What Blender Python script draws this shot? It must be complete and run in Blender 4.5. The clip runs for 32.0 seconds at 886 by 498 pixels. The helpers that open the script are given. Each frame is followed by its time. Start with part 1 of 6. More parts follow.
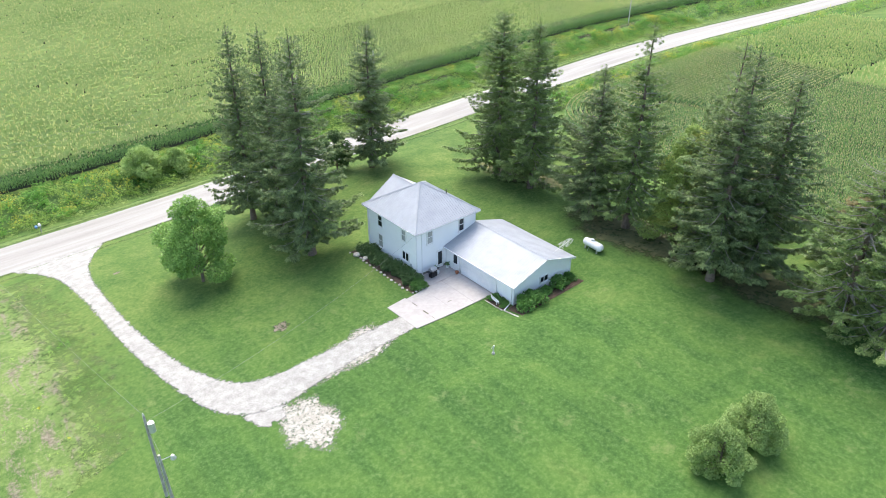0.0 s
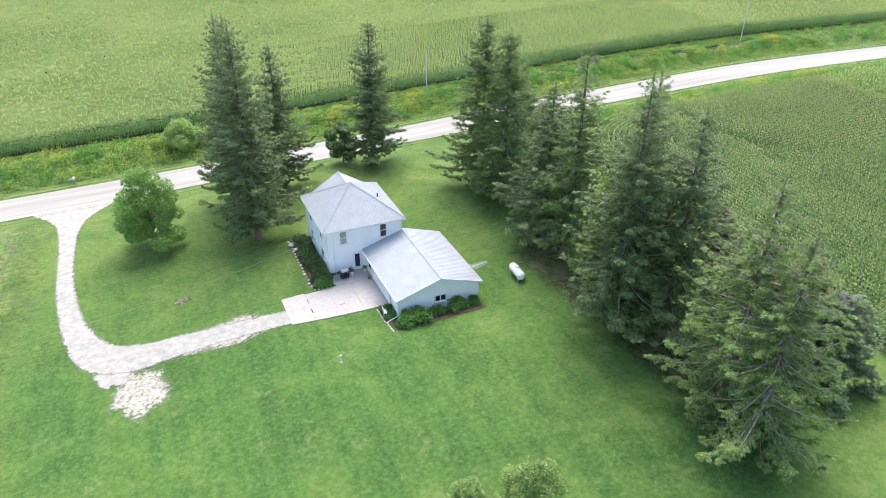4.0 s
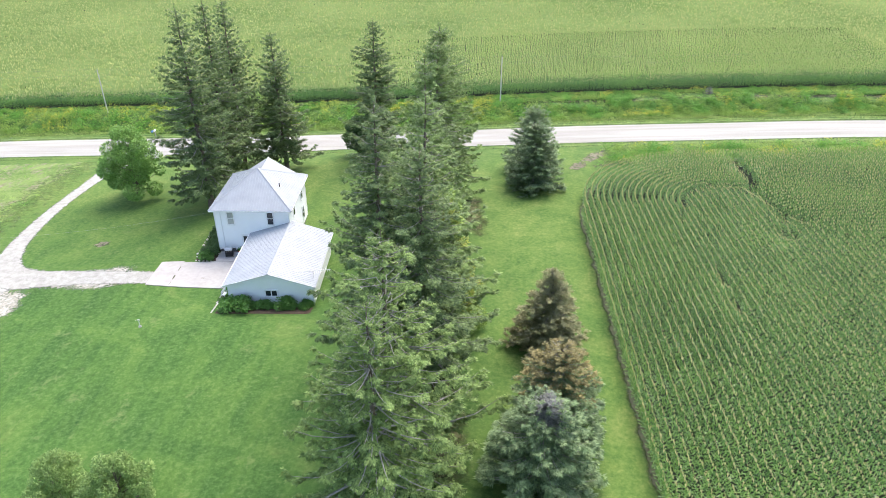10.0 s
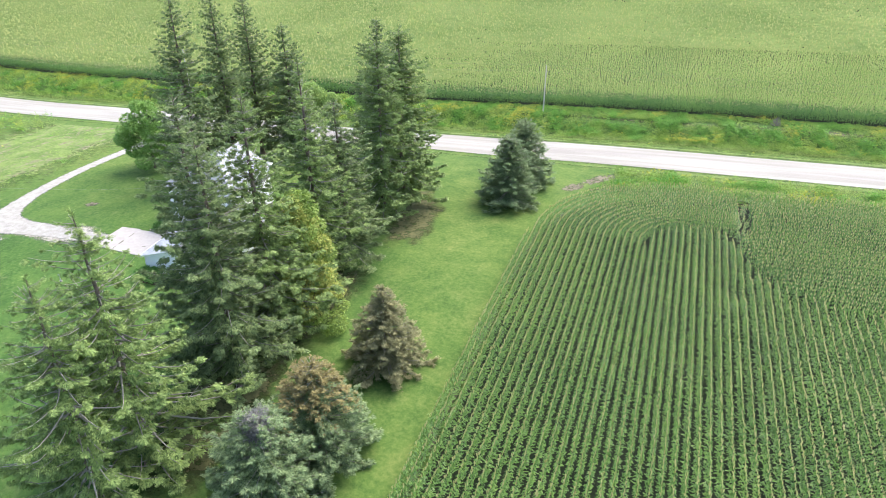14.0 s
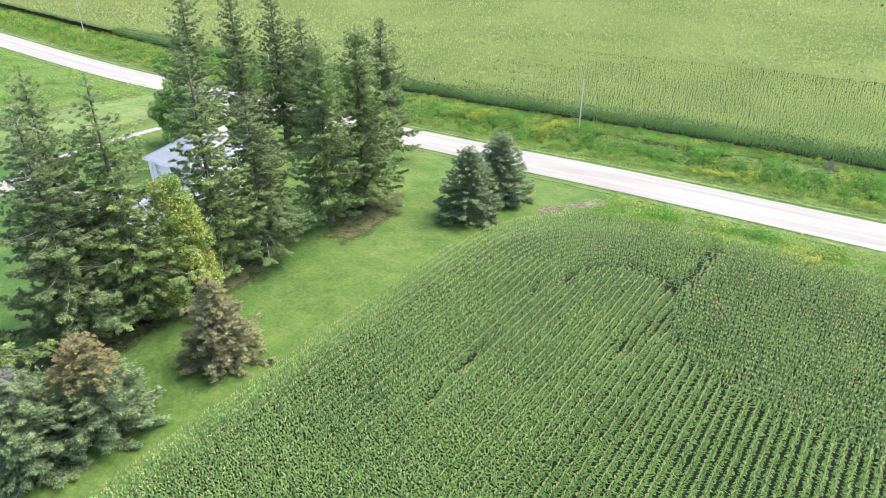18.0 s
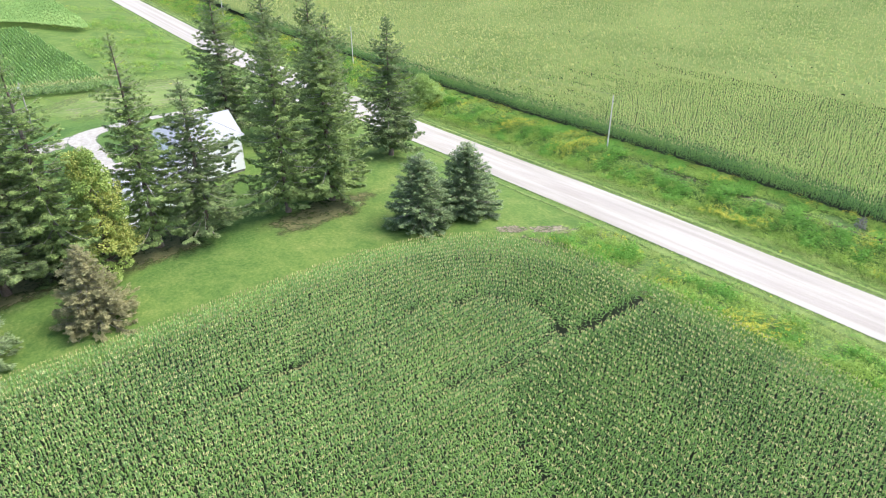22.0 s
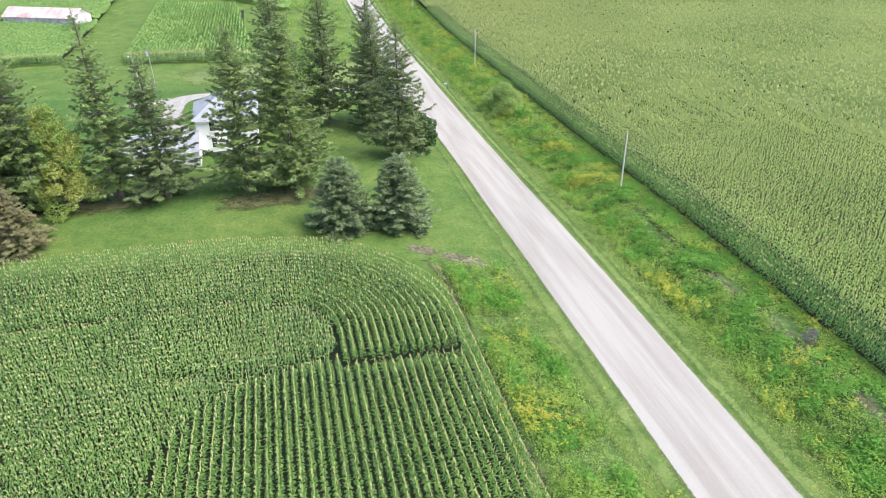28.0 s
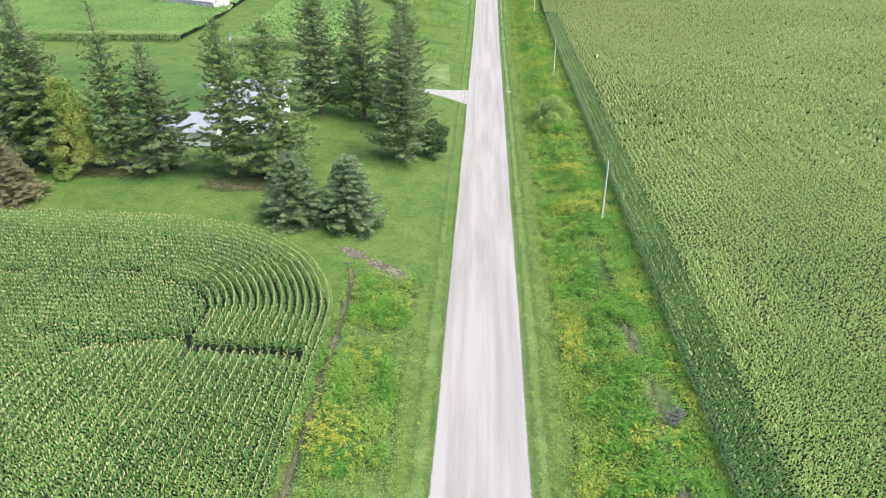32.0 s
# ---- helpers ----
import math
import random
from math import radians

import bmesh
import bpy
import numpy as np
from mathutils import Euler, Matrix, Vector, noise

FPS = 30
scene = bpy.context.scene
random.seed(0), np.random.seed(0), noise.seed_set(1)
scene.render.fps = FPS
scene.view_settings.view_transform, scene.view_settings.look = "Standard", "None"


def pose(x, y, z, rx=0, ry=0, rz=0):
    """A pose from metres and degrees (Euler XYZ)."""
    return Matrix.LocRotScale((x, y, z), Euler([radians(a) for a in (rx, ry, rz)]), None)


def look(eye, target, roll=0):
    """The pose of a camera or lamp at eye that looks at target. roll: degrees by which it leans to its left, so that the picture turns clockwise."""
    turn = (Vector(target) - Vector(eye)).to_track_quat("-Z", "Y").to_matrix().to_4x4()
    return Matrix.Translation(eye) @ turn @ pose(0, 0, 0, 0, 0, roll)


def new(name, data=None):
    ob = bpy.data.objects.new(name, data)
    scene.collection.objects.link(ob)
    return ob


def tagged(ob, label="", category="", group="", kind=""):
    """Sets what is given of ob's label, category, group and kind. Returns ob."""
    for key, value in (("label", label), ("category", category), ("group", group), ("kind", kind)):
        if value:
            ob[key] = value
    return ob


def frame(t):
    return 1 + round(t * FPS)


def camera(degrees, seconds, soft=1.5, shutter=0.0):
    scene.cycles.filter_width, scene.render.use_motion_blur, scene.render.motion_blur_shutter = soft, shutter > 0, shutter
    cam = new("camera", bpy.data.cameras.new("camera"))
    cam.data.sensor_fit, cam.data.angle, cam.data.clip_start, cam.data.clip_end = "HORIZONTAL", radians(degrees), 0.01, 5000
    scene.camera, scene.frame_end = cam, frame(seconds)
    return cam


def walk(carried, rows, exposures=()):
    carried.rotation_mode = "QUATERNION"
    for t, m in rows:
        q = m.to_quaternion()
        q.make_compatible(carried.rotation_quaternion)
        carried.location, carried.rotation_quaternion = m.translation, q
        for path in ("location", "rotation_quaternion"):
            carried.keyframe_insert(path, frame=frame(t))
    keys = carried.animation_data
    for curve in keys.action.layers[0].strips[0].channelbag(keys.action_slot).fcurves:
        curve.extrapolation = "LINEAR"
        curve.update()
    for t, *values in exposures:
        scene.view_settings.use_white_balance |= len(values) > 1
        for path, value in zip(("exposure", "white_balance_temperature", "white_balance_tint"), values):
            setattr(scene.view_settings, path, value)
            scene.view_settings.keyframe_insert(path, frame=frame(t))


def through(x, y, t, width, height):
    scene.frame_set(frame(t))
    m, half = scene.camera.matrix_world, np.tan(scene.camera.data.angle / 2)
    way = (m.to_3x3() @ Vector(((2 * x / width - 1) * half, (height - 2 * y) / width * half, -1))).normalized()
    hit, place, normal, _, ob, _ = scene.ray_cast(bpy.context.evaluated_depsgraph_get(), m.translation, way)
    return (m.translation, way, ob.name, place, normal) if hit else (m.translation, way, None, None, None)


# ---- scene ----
# camera: a drone that circles the farmstead at a constant height
cam = camera(65.0, 32.0, 0.7)
ROWS = [
    (0.0, -0.029, 0.088, 40.837, -38.928, -30.515, 0.046),
    (1.0, 5.841, -3.657, 40.960, -34.787, -30.623, 0.192),
    (2.0, 11.897, -6.957, 41.049, -30.678, -30.688, 0.272),
    (3.0, 18.174, -9.811, 41.107, -26.564, -30.722, 0.304),
    (4.0, 24.672, -12.208, 41.138, -22.424, -30.731, 0.302),
    (5.0, 31.368, -14.137, 41.147, -18.256, -30.724, 0.278),
    (6.0, 38.221, -15.582, 41.138, -14.067, -30.707, 0.241),
    (7.0, 45.183, -16.533, 41.115, -9.866, -30.684, 0.197),
    (8.0, 52.201, -16.979, 41.081, -5.667, -30.661, 0.153),
    (9.0, 59.223, -16.914, 41.041, -1.481, -30.640, 0.111),
    (10.0, 66.197, -16.336, 40.998, 2.683, -30.624, 0.075),
    (11.0, 73.079, -15.248, 40.955, 6.821, -30.614, 0.043),
    (12.0, 79.829, -13.657, 40.915, 10.931, -30.611, 0.017),
    (13.0, 86.415, -11.574, 40.882, 15.017, -30.617, -0.005),
    (14.0, 92.809, -9.014, 40.856, 19.084, -30.629, -0.025),
    (15.0, 98.987, -5.995, 40.841, 23.143, -30.649, -0.046),
    (16.0, 104.930, -2.537, 40.837, 27.202, -30.674, -0.069),
    (17.0, 110.621, 1.337, 40.846, 31.272, -30.704, -0.098),
    (18.0, 116.044, 5.604, 40.869, 35.363, -30.736, -0.135),
    (19.0, 121.182, 10.240, 40.904, 39.481, -30.769, -0.182),
    (20.0, 126.014, 15.222, 40.952, 43.630, -30.801, -0.241),
    (21.0, 130.518, 20.528, 41.012, 47.808, -30.829, -0.313),
    (22.0, 134.669, 26.134, 41.081, 52.012, -30.853, -0.397),
    (23.0, 138.434, 32.020, 41.157, 56.231, -30.869, -0.492),
    (24.0, 141.782, 38.165, 41.237, 60.454, -30.876, -0.595),
    (25.0, 144.677, 44.546, 41.316, 64.666, -30.873, -0.702),
    (26.0, 147.087, 51.140, 41.390, 68.852, -30.858, -0.807),
    (27.0, 148.980, 57.920, 41.453, 73.001, -30.831, -0.901),
    (28.0, 150.338, 64.853, 41.498, 77.110, -30.790, -0.975),
    (29.0, 151.155, 71.900, 41.517, 81.187, -30.737, -1.014),
    (30.0, 151.450, 79.007, 41.503, 85.260, -30.672, -1.004),
    (31.0, 151.273, 86.106, 41.446, 89.383, -30.597, -0.927),
    (32.0, 150.719, 93.109, 41.334, 93.645, -30.513, -0.761),
]


def eye_pose(x, y, z, yaw, pitch, roll):
    a, p = radians(yaw), radians(pitch)
    way = Vector((-math.sin(a) * math.cos(p), math.cos(a) * math.cos(p), math.sin(p)))
    return look((x, y, z), Vector((x, y, z)) + way, roll)


walk(cam, [(r[0], eye_pose(*r[1:])) for r in ROWS], [(0.0, 1.46, 6550, 9.0), (20.0, 1.54, 6550, 11.0), (32.0, 1.22, 6550, 11.5)])

# ---- light: a hazy sun behind thin cloud, north of the road ----
SUN_AZ, SUN_EL = 25.0, 57.0          # degrees clockwise from north (+y), and above the horizon
world = bpy.data.worlds.new("sky")
scene.world = world
world.use_nodes = True
wt = world.node_tree
sky = wt.nodes.new("ShaderNodeTexSky")
sky.sky_type, sky.sun_disc = "NISHITA", False
sky.sun_elevation, sky.sun_rotation = radians(SUN_EL), radians(SUN_AZ)
sky.air_density, sky.dust_density, sky.ozone_density = 1.0, 3.0, 1.0
bg = wt.nodes["Background"]
bg.inputs["Strength"].default_value = 0.15
wt.links.new(sky.outputs[0], bg.inputs["Color"])
sun_data = bpy.data.lights.new("sun", "SUN")
sun_data.energy, sun_data.angle, sun_data.color = 1.3, radians(48), (1.0, 0.97, 0.91)
sun = new("sun", sun_data)
az, el = radians(SUN_AZ), radians(SUN_EL)
sun.matrix_world = look((0, 0, 90), Vector((0, 0, 90)) - Vector((math.sin(az) * math.cos(el), math.cos(az) * math.cos(el), math.sin(el))))


# ---- materials ----
def nodes_of(name):
    m = bpy.data.materials.new(name)
    m.use_nodes = True
    t = m.node_tree
    return m, t, t.nodes["Principled BSDF"]


def ramp(t, src, stops):
    r = t.nodes.new("ShaderNodeValToRGB")
    e = r.color_ramp.elements
    while len(e) < len(stops):
        e.new(0.5)
    for el_, (p, c) in zip(e, stops):
        el_.position, el_.color = p, (*c, 1)
    t.links.new(src, r.inputs[0])
    return r.outputs[0]


def noise_of(t, scale, detail=4, rough=0.6, where=None, dist=0.0):
    n = t.nodes.new("ShaderNodeTexNoise")
    n.inputs["Scale"].default_value, n.inputs["Detail"].default_value = scale, detail
    n.inputs["Roughness"].default_value, n.inputs["Distortion"].default_value = rough, dist
    if where is not None:
        t.links.new(where, n.inputs["Vector"])
    return n.outputs["Fac"]


def place_of(t, sx=1, sy=1, sz=1, rz=0):
    g = t.nodes.new("ShaderNodeNewGeometry")
    mp = t.nodes.new("ShaderNodeMapping")
    mp.inputs["Scale"].default_value, mp.inputs["Rotation"].default_value = (sx, sy, sz), (0, 0, radians(rz))
    t.links.new(g.outputs["Position"], mp.inputs["Vector"])
    return mp.outputs[0]


def mixc(t, fac, a, b, mode="MIX"):
    m = t.nodes.new("ShaderNodeMix")
    m.data_type, m.blend_type = "RGBA", mode
    for sock, v in ((m.inputs[0], fac), (m.inputs[6], a), (m.inputs[7], b)):
        if isinstance(v, (int, float)):
            sock.default_value = v
        elif isinstance(v, tuple):
            sock.default_value = (*v, 1)
        else:
            t.links.new(v, sock)
    return m.outputs[2]


def math_of(t, op, a, b=0.0, clamp=False):
    m = t.nodes.new("ShaderNodeMath")
    m.operation, m.use_clamp = op, clamp
    for sock, v in zip(m.inputs, (a, b)):
        if isinstance(v, (int, float)):
            sock.default_value = v
        else:
            t.links.new(v, sock)
    return m.outputs[0]


def bump_of(t, b, h, strength, distance):
    n = t.nodes.new("ShaderNodeBump")
    n.inputs["Strength"].default_value, n.inputs["Distance"].default_value = strength, distance
    t.links.new(h, n.inputs["Height"])
    t.links.new(n.outputs[0], b.inputs["Normal"])


def surface(name, dark, light, scale=3.0, big=0.2, rough=0.8, metal=0.0, bump=0.2, depth=0.02, spec=0.3):
    """Two scales of variation between two colours, with fine relief."""
    m, t, b = nodes_of(name)
    p = place_of(t)
    f = math_of(t, "ADD", math_of(t, "MULTIPLY", noise_of(t, scale, 5, 0.65, p), 0.55), math_of(t, "MULTIPLY", noise_of(t, scale * big, 3, 0.5, p), 0.45))
    t.links.new(ramp(t, f, [(0.36, dark), (0.64, light)]), b.inputs["Base Color"])
    b.inputs["Roughness"].default_value, b.inputs["Metallic"].default_value = rough, metal
    b.inputs["Specular IOR Level"].default_value = spec
    if bump:
        bump_of(t, b, f, bump, depth)
    return m


def leafy(name, dark, light, through=0.3, rough=0.6, scale=0.35, spec=0.25, rand=0.4):
    """Foliage: each leaf or spray has its own tone, with broad patches, and lets light through."""
    m, t, b = nodes_of(name)
    g = t.nodes.new("ShaderNodeNewGeometry")
    f = math_of(t, "ADD", math_of(t, "MULTIPLY", g.outputs["Random Per Island"], rand), math_of(t, "MULTIPLY", noise_of(t, scale, 4, 0.6, place_of(t)), 1.0 - rand))
    c = ramp(t, f, [(0.28 - 0.2 * rand, dark), (0.72 + 0.2 * rand, light)])
    t.links.new(c, b.inputs["Base Color"])
    b.inputs["Roughness"].default_value = rough
    b.inputs["Specular IOR Level"].default_value = spec
    tr = t.nodes.new("ShaderNodeBsdfTranslucent")
    t.links.new(c, tr.inputs["Color"])
    mx = t.nodes.new("ShaderNodeMixShader")
    mx.inputs[0].default_value = through
    t.links.new(b.outputs[0], mx.inputs[1])
    t.links.new(tr.outputs[0], mx.inputs[2])
    t.links.new(mx.outputs[0], t.nodes["Material Output"].inputs[0])
    return m


def lawn_material():
    m, t, b = nodes_of("lawn")
    p = place_of(t)
    fine = noise_of(t, 2.6, 7, 0.8, p)
    mid = noise_of(t, 0.16, 5, 0.65, p, 0.8)
    wide = noise_of(t, 0.04, 4, 0.55, p, 0.5)
    mow = noise_of(t, 1.0, 2, 0.5, place_of(t, 0.9, 0.03, 0.1, -38))
    c = ramp(t, math_of(t, "ADD", math_of(t, "MULTIPLY", mid, 0.55), math_of(t, "MULTIPLY", wide, 0.45)), [(0.38, (0.023, 0.068, 0.017)), (0.46, (0.048, 0.112, 0.024)), (0.54, (0.098, 0.170, 0.037)), (0.62, (0.215, 0.262, 0.078))])
    c = mixc(t, 0.58, c, ramp(t, fine, [(0.32, (0.018, 0.056, 0.013)), (0.5, (0.062, 0.134, 0.030)), (0.7, (0.175, 0.25, 0.085))]))
    c = mixc(t, math_of(t, "MULTIPLY", ramp(t, mow, [(0.42, (0, 0, 0)), (0.58, (1, 1, 1))]), 0.15), c, (0.13, 0.22, 0.045))
    straw = ramp(t, noise_of(t, 0.35, 5, 0.7, place_of(t, 1, 1, 1, 20)), [(0.6, (0, 0, 0)), (0.75, (1, 1, 1))])
    c = mixc(t, math_of(t, "MULTIPLY", straw, 0.5), c, (0.25, 0.27, 0.12))
    sp = t.nodes.new("ShaderNodeSeparateXYZ")           # thinner, yellower turf towards the road and the field lane
    t.links.new(p, sp.inputs[0])
    north = math_of(t, "MULTIPLY", math_of(t, "SUBTRACT", sp.outputs[1], 42.0), 0.035, True)
    lane = math_of(t, "MULTIPLY", math_of(t, "SUBTRACT", sp.outputs[0], 63.0), 0.12, True)
    rough_west = math_of(t, "MULTIPLY", math_of(t, "SUBTRACT", 10.0, sp.outputs[0]), 0.09, True)
    k = math_of(t, "MULTIPLY", math_of(t, "MAXIMUM", math_of(t, "MAXIMUM", north, lane), rough_west), math_of(t, "MULTIPLY", math_of(t, "ADD", mid, wide), 0.95), True)
    c = mixc(t, math_of(t, "MULTIPLY", k, 0.8), c, ramp(t, math_of(t, "ADD", math_of(t, "MULTIPLY", fine, 0.55), math_of(t, "MULTIPLY", noise_of(t, 0.3, 5, 0.7, p, 0.5), 0.45)), [(0.36, (0.044, 0.102, 0.022)), (0.5, (0.105, 0.17, 0.038)), (0.64, (0.205, 0.24, 0.074))]))
    t.links.new(c, b.inputs["Base Color"])
    b.inputs["Roughness"].default_value, b.inputs["Specular IOR Level"].default_value = 0.9, 0.15
    bump_of(t, b, fine, 0.5, 0.08)
    return m


def fading(m, lo=0.35, hi=0.6, scale=1.6, amp=1.6):
    """Breaks up the rim of a sheet: the uv's x runs from 0 at the rim to 1 inside."""
    t = m.node_tree
    uv = t.nodes.new("ShaderNodeUVMap")
    sp = t.nodes.new("ShaderNodeSeparateXYZ")
    t.links.new(uv.outputs[0], sp.inputs[0])
    f = math_of(t, "ADD", sp.outputs[0], math_of(t, "MULTIPLY", math_of(t, "SUBTRACT", noise_of(t, scale, 6, 0.75, place_of(t)), 0.5), amp))
    r = ramp(t, f, [(lo, (0, 0, 0)), (hi, (1, 1, 1))])
    tr = t.nodes.new("ShaderNodeBsdfTransparent")
    mx = t.nodes.new("ShaderNodeMixShader")
    t.links.new(r, mx.inputs[0])
    t.links.new(tr.outputs[0], mx.inputs[1])
    t.links.new(t.nodes["Principled BSDF"].outputs[0], mx.inputs[2])
    t.links.new(mx.outputs[0], t.nodes["Material Output"].inputs[0])
    return m


def rough_material():
    """Pale rough grass with streaks of brown soil showing through."""
    m, t, b = nodes_of("rough_grass")
    p = place_of(t)
    fine = noise_of(t, 2.5, 6, 0.75, p)
    c = ramp(t, math_of(t, "ADD", math_of(t, "MULTIPLY", fine, 0.5), math_of(t, "MULTIPLY", noise_of(t, 0.22, 4, 0.6, p, 0.6), 0.5)), [(0.38, (0.070, 0.135, 0.030)), (0.62, (0.215, 0.285, 0.09))])
    streak = noise_of(t, 0.85, 7, 0.75, place_of(t, 1.0, 0.3, 1, 6), 0.5)
    k = ramp(t, math_of(t, "ADD", math_of(t, "MULTIPLY", streak, 0.8), math_of(t, "MULTIPLY", fine, 0.2)), [(0.51, (0, 0, 0)), (0.60, (0.85, 0.85, 0.85))])
    c = mixc(t, k, c, ramp(t, fine, [(0.35, (0.12, 0.09, 0.07)), (0.65, (0.30, 0.25, 0.20))]))
    t.links.new(c, b.inputs["Base Color"])
    b.inputs["Roughness"].default_value, b.inputs["Specular IOR Level"].default_value = 0.95, 0.15
    bump_of(t, b, fine, 0.8, 0.12)
    return fading(m, 0.2, 0.8, 1.2, 2.0)


def road_material():
    m, t, b = nodes_of("crushed_limestone_road")
    fine = noise_of(t, 9, 6, 0.8, place_of(t))
    lane = noise_of(t, 1.0, 3, 0.6, place_of(t, 0.012, 0.85, 1))
    c = ramp(t, lane, [(0.35, (0.265, 0.245, 0.215)), (0.62, (0.385, 0.368, 0.338))])
    c = mixc(t, 0.35, c, ramp(t, fine, [(0.3, (0.21, 0.195, 0.17)), (0.7, (0.47, 0.45, 0.415))]))
    t.links.new(c, b.inputs["Base Color"])
    b.inputs["Roughness"].default_value = 0.95
    bump_of(t, b, fine, 0.4, 0.03)
    return fading(m, 0.3, 0.55, 4.0, 1.0)


def ribbed_metal(name, dark, light):
    m, t, b = nodes_of(name)
    f = noise_of(t, 0.8, 4, 0.6, place_of(t))
    t.links.new(ramp(t, f, [(0.3, dark), (0.7, light)]), b.inputs["Base Color"])
    b.inputs["Roughness"].default_value, b.inputs["Metallic"].default_value = 0.55, 0.05
    b.inputs["Specular IOR Level"].default_value = 0.3
    return m


def glass_material(name, c):
    m, t, b = nodes_of(name)
    f = noise_of(t, 0.9, 2, 0.5, place_of(t))
    t.links.new(ramp(t, f, [(0.3, c), (0.7, tuple(v * 1.6 for v in c))]), b.inputs["Base Color"])
    b.inputs["Roughness"].default_value = 0.06
    b.inputs["Specular IOR Level"].default_value = 0.6
    return m


LAWN = lawn_material()
ROAD = road_material()
GRAVEL = fading(surface("white_gravel", (0.26, 0.248, 0.22), (0.43, 0.418, 0.388), 7, 0.2, 0.95, 0, 0.7, 0.04), 0.3, 0.62, 2.4, 1.7)
THIN_GRAVEL = fading(surface("scattered_gravel", (0.27, 0.25, 0.20), (0.47, 0.45, 0.40), 6, 0.2, 0.95, 0, 0.6, 0.03), 0.55, 1.3, 3.2, 2.2)
BARE = fading(surface("bare_earth", (0.11, 0.10, 0.065), (0.235, 0.21, 0.15), 2.4, 0.2, 0.95, 0, 0.7, 0.05), 0.6, 1.3, 2.4, 2.4)
# Near-black: the shade between corn rows is put into the soil colour.
SHADE_SOIL = surface("shade_painted_soil", (0.010, 0.018, 0.009), (0.028, 0.037, 0.019), 2, 0.2, 0.95, 0, 0.5, 0.05)
ROUGH_GRASS = rough_material()
VERGE = fading(surface("mown_verge", (0.06, 0.125, 0.026), (0.19, 0.25, 0.075), 5.0, 0.12, 0.95, 0, 0.8, 0.08), 0.2, 0.8, 4.0, 1.6)
LITTER = fading(surface("needle_litter", (0.055, 0.07, 0.026), (0.15, 0.15, 0.065), 2.4, 0.2, 0.95, 0, 0.7, 0.05), 0.3, 1.5, 0.9, 2.2)
# Dark green that stands in for the shade between tall weeds.
WEED_SHADE = fading(surface("painted_weed_shade", (0.045, 0.10, 0.024), (0.12, 0.20, 0.055), 2.2, 0.2, 0.95, 0, 0.7, 0.06), 0.3, 0.7, 0.8)
EARTH = fading(surface("grey_brown_earth", (0.075, 0.085, 0.045), (0.155, 0.155, 0.09), 3.0, 0.15, 0.95, 0, 0.6, 0.05), 0.3, 0.9, 0.8, 1.2)
MULCH = surface("dark_mulch", (0.045, 0.03, 0.022), (0.12, 0.085, 0.06), 7, 0.2, 0.95, 0, 0.8, 0.05)
CONCRETE = surface("concrete", (0.37, 0.345, 0.325), (0.44, 0.415, 0.395), 2.2, 0.25, 0.85, 0, 0.15, 0.01)
DARK_CRACK = surface("weedy_crack", (0.05, 0.06, 0.03), (0.16, 0.15, 0.1), 9, 0.3, 0.95)
SIDING = surface("white_siding", (0.86, 0.87, 0.885), (0.91, 0.915, 0.925), 1.2, 0.3, 0.55, 0, 0.05, 0.01)
TRIM = surface("white_trim", (0.74, 0.75, 0.76), (0.84, 0.84, 0.84), 2, 0.3, 0.5, 0, 0, 0)
METAL_ROOF = ribbed_metal("pale_grey_steel_roof", (0.32, 0.34, 0.37), (0.38, 0.40, 0.43))
GLASS = glass_material("dark_window_glass", (0.02, 0.025, 0.03))
SHADE_GLASS = glass_material("glass_with_drawn_blind", (0.30, 0.31, 0.30))
FOUNDATION = surface("rubble_foundation", (0.10, 0.095, 0.09), (0.34, 0.32, 0.3), 4, 0.3, 0.95, 0, 0.6, 0.04)
BLACK = surface("black_enamel", (0.012, 0.012, 0.013), (0.03, 0.03, 0.032), 6, 0.3, 0.4)
STEEL = surface("brushed_steel", (0.45, 0.46, 0.47), (0.6, 0.6, 0.61), 8, 0.2, 0.35, 0.8, 0, 0)
GALVANISED = surface("galvanised_metal", (0.48, 0.49, 0.5), (0.66, 0.67, 0.68), 8, 0.2, 0.45, 0.5, 0, 0)
TANK_WHITE = surface("tank_white_paint", (0.72, 0.73, 0.73), (0.82, 0.82, 0.82), 2, 0.3, 0.35, 0, 0, 0)
RED = surface("red_plastic", (0.42, 0.03, 0.03), (0.58, 0.05, 0.05), 5, 0.3, 0.4)
BLUE = surface("blue_plastic", (0.07, 0.19, 0.42), (0.12, 0.28, 0.55), 5, 0.3, 0.4)
TERRACOTTA = surface("terracotta", (0.3, 0.12, 0.07), (0.42, 0.18, 0.1), 6, 0.3, 0.85)
STONE = surface("pale_fieldstone", (0.36, 0.31, 0.26), (0.66, 0.62, 0.57), 5, 0.3, 0.9, 0, 0.5, 0.03)
POLE_WOOD = surface("weathered_pole_wood", (0.27, 0.25, 0.225), (0.46, 0.44, 0.41), 4, 0.3, 0.9, 0, 0.4, 0.02)
PALE_POLE = surface("bleached_pole_wood", (0.46, 0.44, 0.42), (0.62, 0.60, 0.58), 4, 0.3, 0.9, 0, 0.4, 0.02)
WIRE = surface("cable", (0.16, 0.17, 0.17), (0.26, 0.27, 0.27), 3, 0.3, 0.6, 0, 0, 0)
BARK = surface("spruce_bark", (0.10, 0.075, 0.06), (0.25, 0.20, 0.165), 5, 0.2, 0.95, 0, 0.8, 0.05)
